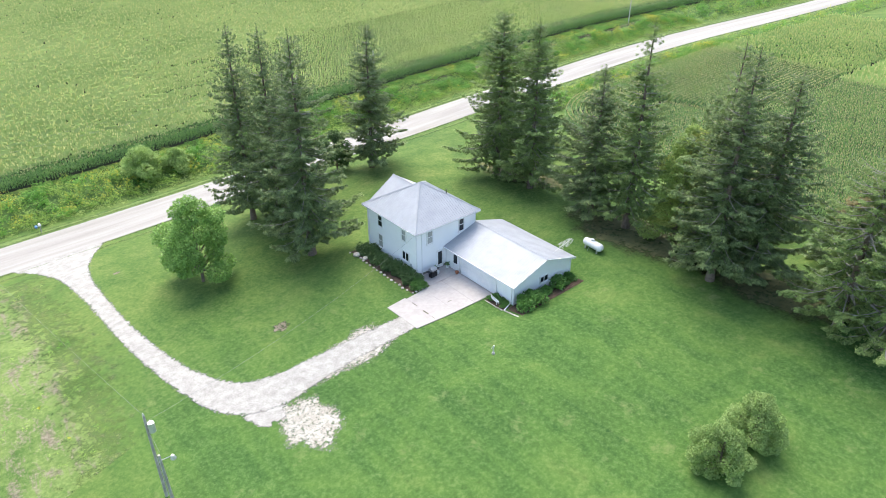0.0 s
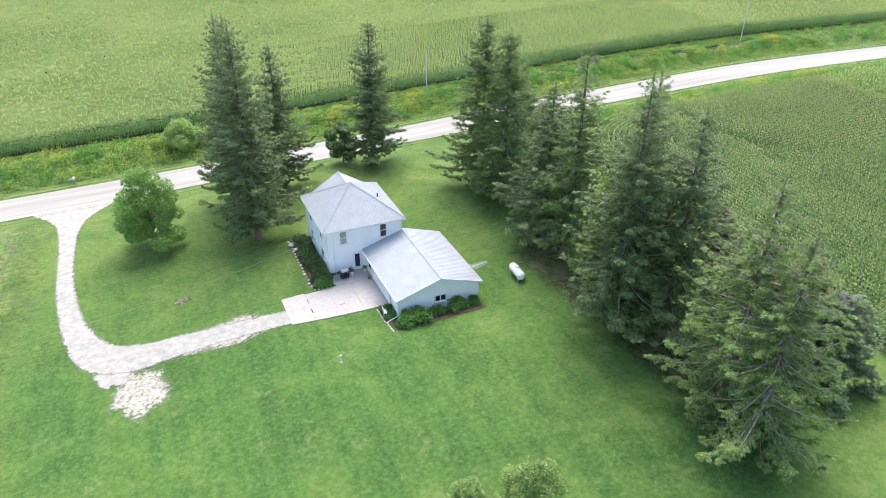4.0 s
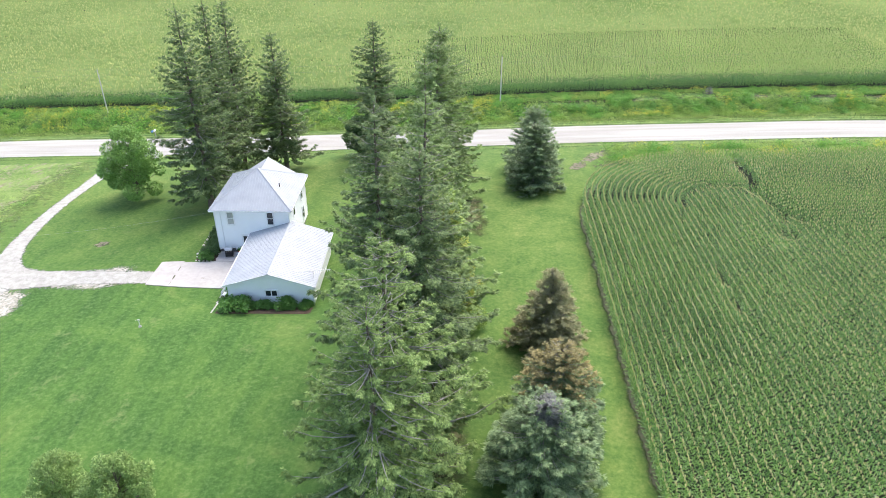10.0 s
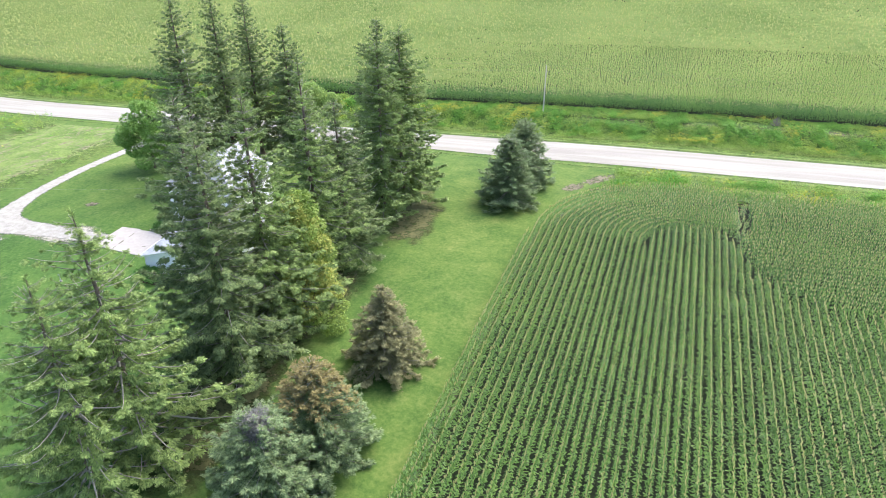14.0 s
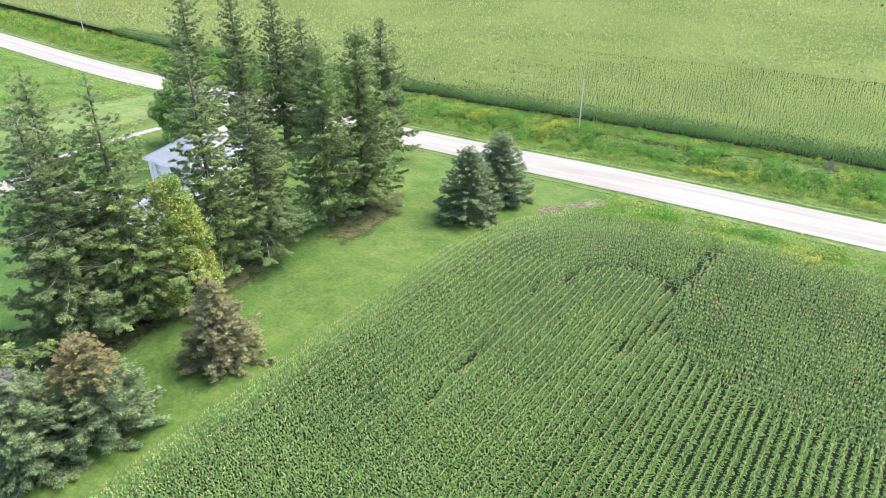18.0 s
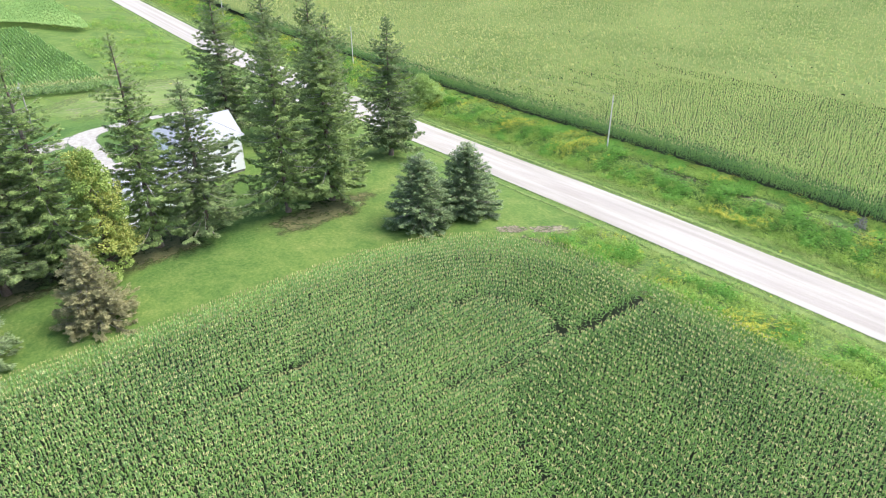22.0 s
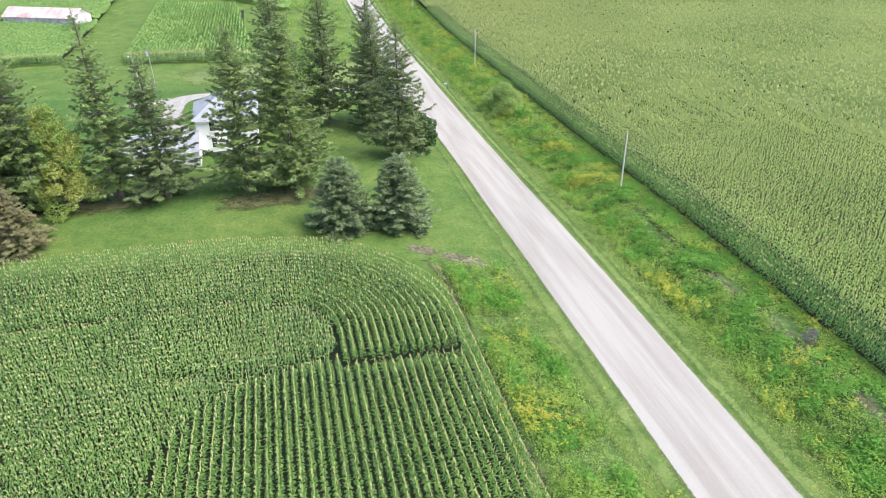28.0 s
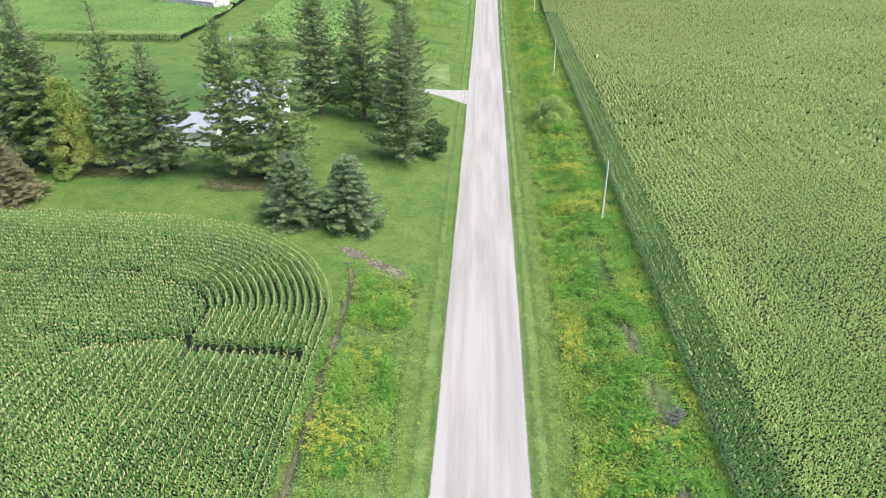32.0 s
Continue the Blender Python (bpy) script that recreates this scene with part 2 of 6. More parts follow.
GREY_TWIG = surface("grey_dead_wood", (0.22, 0.20, 0.175), (0.44, 0.41, 0.37), 5, 0.3, 0.95, 0, 0, 0)
BARN_WOOD = surface("peeling_whitewash", (0.42, 0.40, 0.38), (0.74, 0.73, 0.71), 0.9, 0.5, 0.9, 0, 0.2, 0.02)
RUST_ROOF = surface("rusted_tin", (0.45, 0.28, 0.25), (0.66, 0.62, 0.62), 0.55, 0.6, 0.7, 0.1, 0.1, 0.02)
SPRUCE = leafy("norway_spruce_needles", (0.072, 0.125, 0.042), (0.37, 0.50, 0.165), 0.32, 0.6, 0.5, 0.25, 0.5)
SPRUCE_DARK = leafy("dark_spruce_needles", (0.068, 0.112, 0.048), (0.32, 0.42, 0.165), 0.32, 0.6, 0.5, 0.25, 0.5)
SPRUCE_PALE = leafy("yellowed_spruce_needles", (0.076, 0.13, 0.042), (0.38, 0.51, 0.165), 0.32, 0.6, 0.5, 0.25, 0.5)
BLUE_SPRUCE = leafy("blue_spruce_needles", (0.076, 0.125, 0.062), (0.34, 0.45, 0.21), 0.3, 0.6, 0.6, 0.25, 0.45)
BROWN_SPRUCE = leafy("browned_spruce_needles", (0.13, 0.135, 0.062), (0.40, 0.385, 0.20), 0.25, 0.7, 0.6, 0.2, 0.35)
ORANGE_SPRUCE = leafy("dying_orange_needles", (0.14, 0.125, 0.05), (0.42, 0.355, 0.155), 0.2, 0.7)
GREY_SPRUCE = leafy("grey_dead_needles", (0.12, 0.125, 0.115), (0.32, 0.315, 0.295), 0.15, 0.8)
MAPLE = leafy("maple_leaves", (0.11, 0.24, 0.052), (0.38, 0.58, 0.165), 0.4, 0.5)
OLIVE = leafy("olive_hardwood_leaves", (0.15, 0.25, 0.055), (0.48, 0.60, 0.18), 0.4, 0.6)
YELLOW_LEAF = leafy("yellowing_leaves", (0.27, 0.32, 0.07), (0.60, 0.62, 0.20), 0.4, 0.6)
SILVER_LEAF = leafy("silvery_shrub_leaves", (0.15, 0.26, 0.075), (0.42, 0.54, 0.20), 0.45, 0.5)
SHRUB = leafy("dark_shrub_leaves", (0.045, 0.095, 0.035), (0.15, 0.25, 0.085), 0.3, 0.5)
HOSTA = leafy("bright_shrub_leaves", (0.06, 0.15, 0.035), (0.19, 0.38, 0.09), 0.35, 0.5)
CORN_LEAF = leafy("corn_leaves", (0.050, 0.145, 0.032), (0.262, 0.435, 0.10), 0.22, 0.32, 0.12, 0.5, 0.45)
TASSEL = leafy("corn_tassels", (0.40, 0.40, 0.17), (0.64, 0.58, 0.30), 0.3, 0.7, 0.2, 0.2)
PALE_TASSEL = leafy("pale_corn_tassels", (0.48, 0.50, 0.185), (0.71, 0.68, 0.31), 0.35, 0.7, 0.05, 0.2)
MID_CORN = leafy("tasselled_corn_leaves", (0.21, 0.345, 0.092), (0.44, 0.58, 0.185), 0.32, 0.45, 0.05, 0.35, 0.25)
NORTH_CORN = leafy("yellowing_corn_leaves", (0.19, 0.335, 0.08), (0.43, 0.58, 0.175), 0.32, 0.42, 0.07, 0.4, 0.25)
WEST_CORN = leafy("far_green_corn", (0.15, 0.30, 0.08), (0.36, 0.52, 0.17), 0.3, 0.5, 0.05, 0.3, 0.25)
# Paler and flatter than nearer corn: tassel yellow plus distance haze in the colour.
FAR_CORN = leafy("hazed_far_corn", (0.28, 0.39, 0.125), (0.50, 0.59, 0.23), 0.36, 0.6, 0.03, 0.25, 0.15)
WEED = leafy("roadside_weeds", (0.13, 0.26, 0.04), (0.38, 0.53, 0.11), 0.38, 0.55, 0.25)
DARK_WEED = leafy("broad_dark_weeds", (0.075, 0.22, 0.035), (0.24, 0.48, 0.08), 0.38, 0.6, 0.25, 0.2)
PALE_WEED = leafy("pale_seeded_grass", (0.22, 0.32, 0.08), (0.48, 0.56, 0.20), 0.4, 0.7, 0.3)
GOLDENROD = leafy("goldenrod_flowers", (0.32, 0.38, 0.05), (0.56, 0.52, 0.08), 0.35, 0.7, 0.5)
DRY_WEED = leafy("dry_dead_grass", (0.20, 0.17, 0.09), (0.42, 0.37, 0.22), 0.3, 0.8, 0.3)
WILLOW = leafy("pale_willow_leaves", (0.20, 0.33, 0.085), (0.48, 0.61, 0.22), 0.45, 0.6)


# ---- mesh helpers ----
def smooth01(a, b, x):
    t = np.clip((x - a) / (b - a), 0, 1)
    return t * t * (3 - 2 * t)


ROAD_X = [-400, -120, -65, -37, -12, 0, 10, 27, 45, 60, 80, 95, 110, 125, 140, 155, 200, 400]
ROAD_Z = [-6, -7, -7.3, -7.1, -5.9, -5.3, -5.1, -4.4, -3.6, -2.8, -1.45, -0.8, -0.2, 0.5, 0.8, 0.8, 0.2, 0]


def ground_z(x, y):
    """The lie of the land: the road climbs eastwards in a shallow cut, the yard lies on a rise south of it."""
    x, y = np.asarray(x, float), np.asarray(y, float)
    r = sum(np.interp(x + o, ROAD_X, ROAD_Z) for o in (-9, -4.5, 0, 4.5, 9)) / 5
    d, n = np.maximum(89 - y, 0), np.maximum(y - 98, 0)
    z = r + 5.2 * (1 - np.exp(-d / 30)) * (1 - 0.58 * smooth01(55, 105, x))
    z = z + 1.2 * smooth01(4, 13, n) - 0.5 * np.exp(-((n - 4) / 2.5) ** 2) * (n > 0)
    z = z + 0.8 * np.exp(-((x - 52) ** 2 + (y - 79) ** 2) / 162) + 0.45 * np.exp(-((x - 36) ** 2 + (y - 42) ** 2) / 392)
    pad = np.exp(-(np.maximum(np.abs(x - 43) - 7, 0) ** 2 + np.maximum(np.abs(y - 50) - 8, 0) ** 2) / 18)
    return z * (1 - pad) + (-0.02) * pad


def gz(x, y):
    return float(ground_z(x, y))


def np_mesh(name, verts, quads=None, tris=None, mats=(), qmat=None, tmat=None, smooth=False):
    """A mesh from numpy arrays of corners, quads and triangles, with a material index for each."""
    me = bpy.data.meshes.new(name)
    verts = np.asarray(verts, np.float32)
    quads = np.zeros((0, 4), np.int32) if quads is None else np.asarray(quads, np.int32)
    tris = np.zeros((0, 3), np.int32) if tris is None else np.asarray(tris, np.int32)
    nq, nt = len(quads), len(tris)
    me.vertices.add(len(verts))
    me.vertices.foreach_set("co", verts.ravel())
    me.loops.add(nq * 4 + nt * 3)
    me.loops.foreach_set("vertex_index", np.concatenate([quads.ravel(), tris.ravel()]).astype(np.int32))
    me.polygons.add(nq + nt)
    me.polygons.foreach_set("loop_start", np.concatenate([np.arange(nq) * 4, nq * 4 + np.arange(nt) * 3]).astype(np.int32))
    for m in mats:
        me.materials.append(m)
    if qmat is not None or tmat is not None:
        a = np.zeros(nq, np.int32) if qmat is None else np.asarray(qmat, np.int32)
        b = np.zeros(nt, np.int32) if tmat is None else np.asarray(tmat, np.int32)
        me.polygons.foreach_set("material_index", np.concatenate([a, b]))
    if smooth:
        me.polygons.foreach_set("use_smooth", np.ones(nq + nt, bool))
    me.update(calc_edges=True)
    me.validate()
    return me


def uv_from(me, u):
    """Gives each corner the value u of its vertex as the uv's x."""
    lay = me.uv_layers.new(name="uv")
    idx = np.zeros(len(me.loops), np.int32)
    me.loops.foreach_get("vertex_index", idx)
    lay.data.foreach_set("uv", np.stack([np.asarray(u)[idx], np.zeros(len(idx))], 1).astype(np.float32).ravel())


def part(name, bm, material, parent=None, label="", smooth=False):
    """Links a bmesh as ONE mesh object under a thing or a part."""
    me = bpy.data.meshes.new(name)
    bm.to_mesh(me)
    bm.free()
    me.materials.append(material)
    if smooth:
        for p in me.polygons:
            p.use_smooth = True
    return put(name, me, parent, label)


def put(name, me, parent=None, label=""):
    ob = new(name, me)
    if parent is not None:
        ob.parent = parent
    if label:
        ob["label"] = label
    return ob


def thing(name, m, label, category, group="", kind=""):
    ob = new(name)
    ob.empty_display_size = 0.3
    ob.matrix_world = m
    return tagged(ob, label, category, group, kind)


def box(bm, x0, x1, y0, y1, z0, z1, bevel=0.0, m=None):
    r = bmesh.ops.create_cube(bm, size=1, matrix=Matrix.Translation(((x0 + x1) / 2, (y0 + y1) / 2, (z0 + z1) / 2)) @ Matrix.Diagonal((x1 - x0, y1 - y0, z1 - z0, 1)))
    vs = r["verts"]
    if bevel:
        es = list({e for v in vs for e in v.link_edges})
        vs = bmesh.ops.bevel(bm, geom=es, offset=bevel, segments=1, affect="EDGES")["verts"]
    if m is not None:
        bmesh.ops.transform(bm, matrix=m, verts=list({v for v in vs if v.is_valid}))
    return bm


def boxed(*a, **k):
    return box(bmesh.new(), *a, **k)


def tube(bm, a, b, r0, r1=None, n=8):
    """A tapered round bar from a to b."""
    a, b = Vector(a), Vector(b)
    r1 = r0 if r1 is None else r1
    q = (b - a).to_track_quat("Z", "Y").to_matrix().to_4x4()
    bmesh.ops.create_cone(bm, cap_ends=True, segments=n, radius1=r0, radius2=r1, depth=(b - a).length, matrix=Matrix.Translation((a + b) / 2) @ q)
    return bm


def poly_solid(bm, pts, off):
    """A flat polygon thickened by the vector off."""
    off = Vector(off)
    lo = [bm.verts.new(p) for p in pts]
    hi = [bm.verts.new(Vector(p) + off) for p in pts]
    n = len(pts)
    bm.faces.new(lo[::-1])
    bm.faces.new(hi)
    for i in range(n):
        bm.faces.new((lo[i], lo[(i + 1) % n], hi[(i + 1) % n], hi[i]))
    bmesh.ops.recalc_face_normals(bm, faces=bm.faces[:])
    return bm


def ribbon(name, centre, widths, lift, material, step=1.0, across=9, rim=0.35, label="", category="", kind="structure", wobble=0.25):
    """A sheet along a line on the ground, with a crumbling rim."""
    c = np.array(centre, float)
    seg = np.r_[0, np.cumsum(np.hypot(*np.diff(c[:, :2], axis=0).T))]
    s = np.arange(0, seg[-1] + step, step)
    s[-1] = seg[-1]
    sm = np.linspace(-3, 3, 7)
    px = np.mean([np.interp(np.clip(s + o, 0, seg[-1]), seg, c[:, 0]) for o in sm], 0)
    py = np.mean([np.interp(np.clip(s + o, 0, seg[-1]), seg, c[:, 1]) for o in sm], 0)
    w = np.mean([np.interp(np.clip(s + o, 0, seg[-1]), seg, widths) for o in sm], 0)
    tx, ty = np.gradient(px), np.gradient(py)
    l = np.hypot(tx, ty)
    nx, ny = -ty / l, tx / l
    k = np.linspace(-1, 1, across)
    rng = np.random.default_rng(3)
    wl = w[:, None] / 2 + rng.normal(0, wobble * 0.4, (len(s), 1))
    X = px[:, None] + nx[:, None] * k * wl
    Y = py[:, None] + ny[:, None] * k * wl
    Z = ground_z(X, Y) + lift
    U = np.clip((1 - np.abs(k)) * wl / rim, 0, 1)
    n, q = X.shape
    i = (np.arange(n - 1)[:, None] * q + np.arange(q - 1)).ravel()
    me = np_mesh(name, np.stack([X, Y, Z], -1).reshape(-1, 3), np.stack([i, i + q, i + q + 1, i + 1], 1), mats=[material], smooth=True)
    uv_from(me, U.ravel())
    return tagged(put(name, me), label, category, "", kind)


def blob_sheet(name, cx, cy, rx, ry, rz, lift, material, label, category, seed=0, rings=6, n=36):
    """A patch of irregular outline that lies on the ground."""
    rng = np.random.default_rng(seed)
    a = np.linspace(0, 2 * np.pi, n, endpoint=False)
    rad = 1 + 0.16 * np.sin(2 * a + rng.uniform(0, 6)) + 0.1 * np.sin(5 * a + rng.uniform(0, 6)) + 0.06 * np.sin(9 * a + rng.uniform(0, 6))
    k = np.linspace(0, 1, rings)[:, None]
    lx, ly = k * rad * rx * np.cos(a), k * rad * ry * np.sin(a)
    c, s_ = np.cos(radians(rz)), np.sin(radians(rz))
    X, Y = cx + c * lx - s_ * ly, cy + s_ * lx + c * ly
    Z = ground_z(X, Y) + lift
    j = np.arange(n)
    q = np.concatenate([np.stack([i * n + j, i * n + (j + 1) % n, (i + 1) * n + (j + 1) % n, (i + 1) * n + j], 1) for i in range(rings - 1)])
    me = np_mesh(name, np.stack([X, Y, Z], -1).reshape(-1, 3), q, mats=[material], smooth=True)
    uv_from(me, np.broadcast_to(np.clip((1 - k) * 2.2, 0, 1), X.shape).ravel())
    return tagged(put(name, me), label, category, "", "structure")


def unit(v):
    return v / np.maximum(np.linalg.norm(v, axis=-1, keepdims=True), 1e-9)


def sprays(base, way, side, length, width, droop=0.0):
    """Kite-shaped leaves or needle sprays, one quad each: base, way and side are arrays of vectors."""
    l, w = length[:, None], width[:, None]
    mid = base + way * l * 0.45 - np.array([0, 0, 1.0]) * (droop * length * 0.15)[:, None] if np.ndim(droop) else base + way * l * 0.45
    tip = base + way * l
    v = np.stack([base, mid + side * w / 2, tip, mid - side * w / 2], 1).reshape(-1, 3)
    q = np.arange(len(base) * 4).reshape(-1, 4)
    return v, q


def needle_sprays(base, way, side, length, width):
    """Forked needle sprays, two narrow triangles each."""
    V = []
    for sg, k in ((1, 1.0), (-1, 0.82)):
        tip = base + (way * 0.93 + side * (0.27 * sg)) * (length * k)[:, None]
        V += [base - side * (width * 0.12 * sg)[:, None], base + way * (length * 0.3)[:, None] + side * (width * 0.62 * sg)[:, None], tip]
    v = np.stack(V, 1).reshape(-1, 3)
    return v, np.arange(len(base) * 6).reshape(-1, 3)


# ---- ground, road, driveway ----
def build_ground():
    xs = np.concatenate([[-3000, -1800, -1000, -600, -400, -300], np.arange(-240, 260.1, 2.0), [300, 400, 600, 1000, 1800, 3000]])
    ys = np.concatenate([[-3000, -1500, -700, -300, -150], np.arange(-80, 150.1, 1.6), np.arange(154, 340, 6), [400, 600, 1000, 1800, 3000]])
    X, Y = np.meshgrid(xs, ys, indexing="ij")
    n, q = X.shape
    i = (np.arange(n - 1)[:, None] * q + np.arange(q - 1)).ravel()
    me = np_mesh("ground", np.stack([X, Y, ground_z(X, Y)], -1).reshape(-1, 3), np.stack([i, i + q, i + q + 1, i + 1], 1), mats=[LAWN], smooth=True)
    tagged(put("ground", me), "mown green lawn with paler worn patches and stripes", "lawn", "", "structure")


build_ground()
ribbon("road", [(-420, 93.4), (420, 93.4)], [7.9, 7.9], 0.05, ROAD, 4.0, 17, 0.6, "straight white crushed limestone country road", "road", wobble=0.05)
ribbon("verge", [(-420, 98.2), (420, 98.2)], [2.4, 2.4], 0.028, VERGE, 3.0, 9, 1.3, "strip of bright mown grass along the road", "grass verge")
ribbon("verge", [(-420, 88.7), (420, 88.7)], [2.6, 2.6], 0.03, VERGE, 3.0, 9, 1.3, "strip of bright mown grass along the road", "grass verge")
ribbon("driveway", [(9.6, 90.6), (9.6, 88.6), (9.6, 85), (9.6, 80), (9.9, 73), (10.25, 64), (11.2, 56), (12.4, 50.4), (14.0, 46.6), (15.8, 44.6), (19.2, 45.0), (23.5, 45.1), (28.2, 45.0), (33.2, 44.9)],
       [13, 10, 5.4, 3.3, 2.6, 2.6, 2.9, 3.4, 4.6, 5.6, 4.4, 3.7, 3.4, 3.2], 0.058, GRAVEL, 0.6, 15, 0.9, "curved white gravel driveway with ragged grassy edges", "driveway", wobble=0.03)
blob_sheet("gravel_patch", 15.6, 42.9, 2.2, 1.6, 100, 0.05, GRAVEL, "white gravel heaped at the outer corner of the drive", "gravel", 14)
# Two added sheets whose dark colour acts as shade at the weeds' feet.
ribbon("undergrowth", [(-300, 105.6), (300, 105.6)], [11.0, 11.0], 0.02, WEED_SHADE, 3.0, 13, 2.0, "dark green sheet painted as shade under the ditch weeds", "undergrowth")
ribbon("undergrowth", [(85.5, 82.9), (260, 82.9)], [8.2, 8.2], 0.02, WEED_SHADE, 3.0, 13, 1.4, "dark green sheet painted as shade under the roadside weeds", "undergrowth")
ribbon("bare_strip", [(58, 107.4), (75, 107.9), (95, 107.2), (112, 107.8), (135, 107.4), (165, 107.6)], [0.6, 1.4, 2.0, 2.2, 1.8, 1.2], 0.04, EARTH, 1.0, 9, 1.0, "grey-brown bare earth in the bottom of the ditch", "bare ground")
ribbon("bare_strip", [(83, 77.6), (84.5, 78.6), (88, 79.2), (190, 79.2)], [1.6, 1.6, 1.5, 1.5], 0.036, EARTH, 1.0, 7, 0.8, "grey-brown strip of bare earth along the corn", "bare ground")
ribbon("bare_strip", [(79.65, -40), (79.65, 60), (80.75, 66), (83.5, 71.7), (87.4, 76.0)], [1.3, 1.3, 1.3, 1.3, 1.3], 0.034, EARTH, 1.0, 7, 0.6, "grey-brown strip of bare earth along the corn", "bare ground")
blob_sheet("gravel_patch", 17.8, 39.6, 4.6, 3.2, 66, 0.035, THIN_GRAVEL, "scattered pale gravel thinning into the lawn", "gravel", 4)
blob_sheet("gravel_patch", 25.5, 44.9, 8.0, 2.7, 2, 0.03, THIN_GRAVEL, "thin broken gravel beside the driveway", "gravel", 9)
blob_sheet("bare_patch", 22.3, 53.2, 1.5, 0.9, 20, 0.03, BARE, "small worn patch of bare earth in the lawn", "bare ground", 5)
blob_sheet("bare_patch", 84.5, 82.6, 4.4, 1.6, 60, 0.03, BARE, "worn brown patch of earth at the field entrance", "bare ground", 6)
blob_sheet("bare_patch", 81.5, 78.2, 2.8, 1.4, 70, 0.032, BARE, "worn brown patch of earth at the field entrance", "bare ground", 16)
blob_sheet("bare_patch", 64.5, 62, 4.2, 9, 5, 0.03, LITTER, "needle-strewn bare earth under the spruces", "bare ground", 7)
blob_sheet("bare_patch", 61.5, 40, 4.6, 14, 2, 0.03, LITTER, "needle-strewn bare earth under the spruces", "bare ground", 8)
blob_sheet("bare_patch", 62.5, 24, 4.2, 12, 2, 0.034, LITTER, "needle-strewn bare earth under the spruces", "bare ground", 18)
ribbon("rough_ground", [(-7, 86), (-6, 70), (-4, 56), (0, 44)], [30, 30, 28, 16], 0.02, ROUGH_GRASS, 2, 25, 9.0, "rough pale grass over disturbed ground", "rough grass")
blob_sheet("bare_patch", 13.5, 78.2, 0.7, 0.45, 30, 0.036, BARE, "small dark scrape of bare earth in the lawn", "bare ground", 40)


# ---- corn ----
def corn_plant(rng, leaves=7, h=2.45, tassel=True, wide=1.0, low=0.36):
    """One corn plant: arching leaves of two quads each, set across the row (x runs along it), and a forked tassel."""
    V, Q, M = [], [], []

    def quad(a, b, c, d, m):
        i = len(V)
        V.extend((a, b, c, d))
        Q.append((i, i + 1, i + 2, i + 3))
        M.append(m)
    for k in range(leaves):
        f = (k + rng.uniform(0.1, 0.9)) / leaves
        z = h * (low + (0.82 - low) * f)
        a = (k % 2) * math.pi + math.pi / 2 + rng.normal(0, 0.55)
        L, w = rng.uniform(0.42, 0.58) * (1 - 0.3 * f) * wide ** 0.4, rng.uniform(0.088, 0.125) * wide
        c, s = math.cos(a), math.sin(a)
        p0 = np.array((0, 0, z))
        p1 = np.array((c * L * 0.38, s * L * 0.38, z + L * rng.uniform(0.42, 0.66)))
        p2 = np.array((c * L * 0.74, s * L * 0.74, z + L * rng.uniform(-0.05, 0.4)))
        n = np.array((-s, c, 0)) * w / 2
        tw = np.array((0, 0, rng.normal(0, 0.02)))
        if f < 0.3 and low > 0.3:
            quad(p0 - n * 0.6, p0 + n * 0.6, p2 + n, p2 - n, 0)
            continue
        quad(p0 - n * 0.6, p0 + n * 0.6, p1 + n + tw, p1 - n - tw, 0)
        quad(p1 - n - tw, p1 + n + tw, p2 + n * 0.25, p2 - n * 0.25, 0)
    if tassel:
        for k in range(2):
            a, r = rng.uniform(0, 6.28), rng.uniform(0.08, 0.17) if k else 0.03
            c, s = math.cos(a), math.sin(a)
            b, t = np.array((0, 0, h * 0.89)), np.array((c * r, s * r, h * (0.965 if k else 1.01)))
            n = np.array((-s, c, 0)) * 0.042 * wide
            quad(b - n * 0.5, b + n * 0.5, t + n, t - n, 1)
    return np.array(V), np.array(Q), np.array(M)


def plant_out(name, pts, plants, mats, label, category, seed, hi=0.16):
    """Sets plants of several patterns at points on the ground, turned and scaled at random, as one mesh of stuff."""
    rng = np.random.default_rng(seed)
    pts = np.asarray(pts)
    kind = rng.integers(0, len(plants), len(pts))
    Vs, Qs, Ms, base = [], [], [], 0
    for k, (V, Q, M) in enumerate(plants):
        p = pts[kind == k]
        if not len(p):
            continue
        a, s = rng.uniform(0, 6.28, len(p)), rng.uniform(1 - hi, 1 + hi * 0.6, len(p))
        if p.shape[1] > 2:
            a = p[:, 2] + np.pi * rng.integers(0, 2, len(p)) + rng.normal(0, 0.12, len(p))
        ca, sa = np.cos(a)[:, None], np.sin(a)[:, None]
        X = (V[:, 0] * ca - V[:, 1] * sa) * s[:, None] + p[:, 0:1]
        Y = (V[:, 0] * sa + V[:, 1] * ca) * s[:, None] + p[:, 1:2]
        Z = V[:, 2] * s[:, None] * (p[:, 3:4] if p.shape[1] > 3 else 1.0) + ground_z(p[:, 0], p[:, 1])[:, None]
        Vs.append(np.stack([X, Y, Z], -1).reshape(-1, 3))
        Qs.append((Q[None] + (np.arange(len(p)) * len(V))[:, None, None] + base).reshape(-1, 4))
        Ms.append(np.tile(M, len(p)))
        base += len(p) * len(V)
    me = np_mesh(name, np.concatenate(Vs), np.concatenate(Qs), mats=mats, qmat=np.concatenate(Ms))
    return tagged(put(name, me), label, category, "", "stuff")


ROWGAP = 0.762
CORN_C, CORN_R = (98.0, 60.6), 17.9      # the turn at the field's corner: centre and outer radius


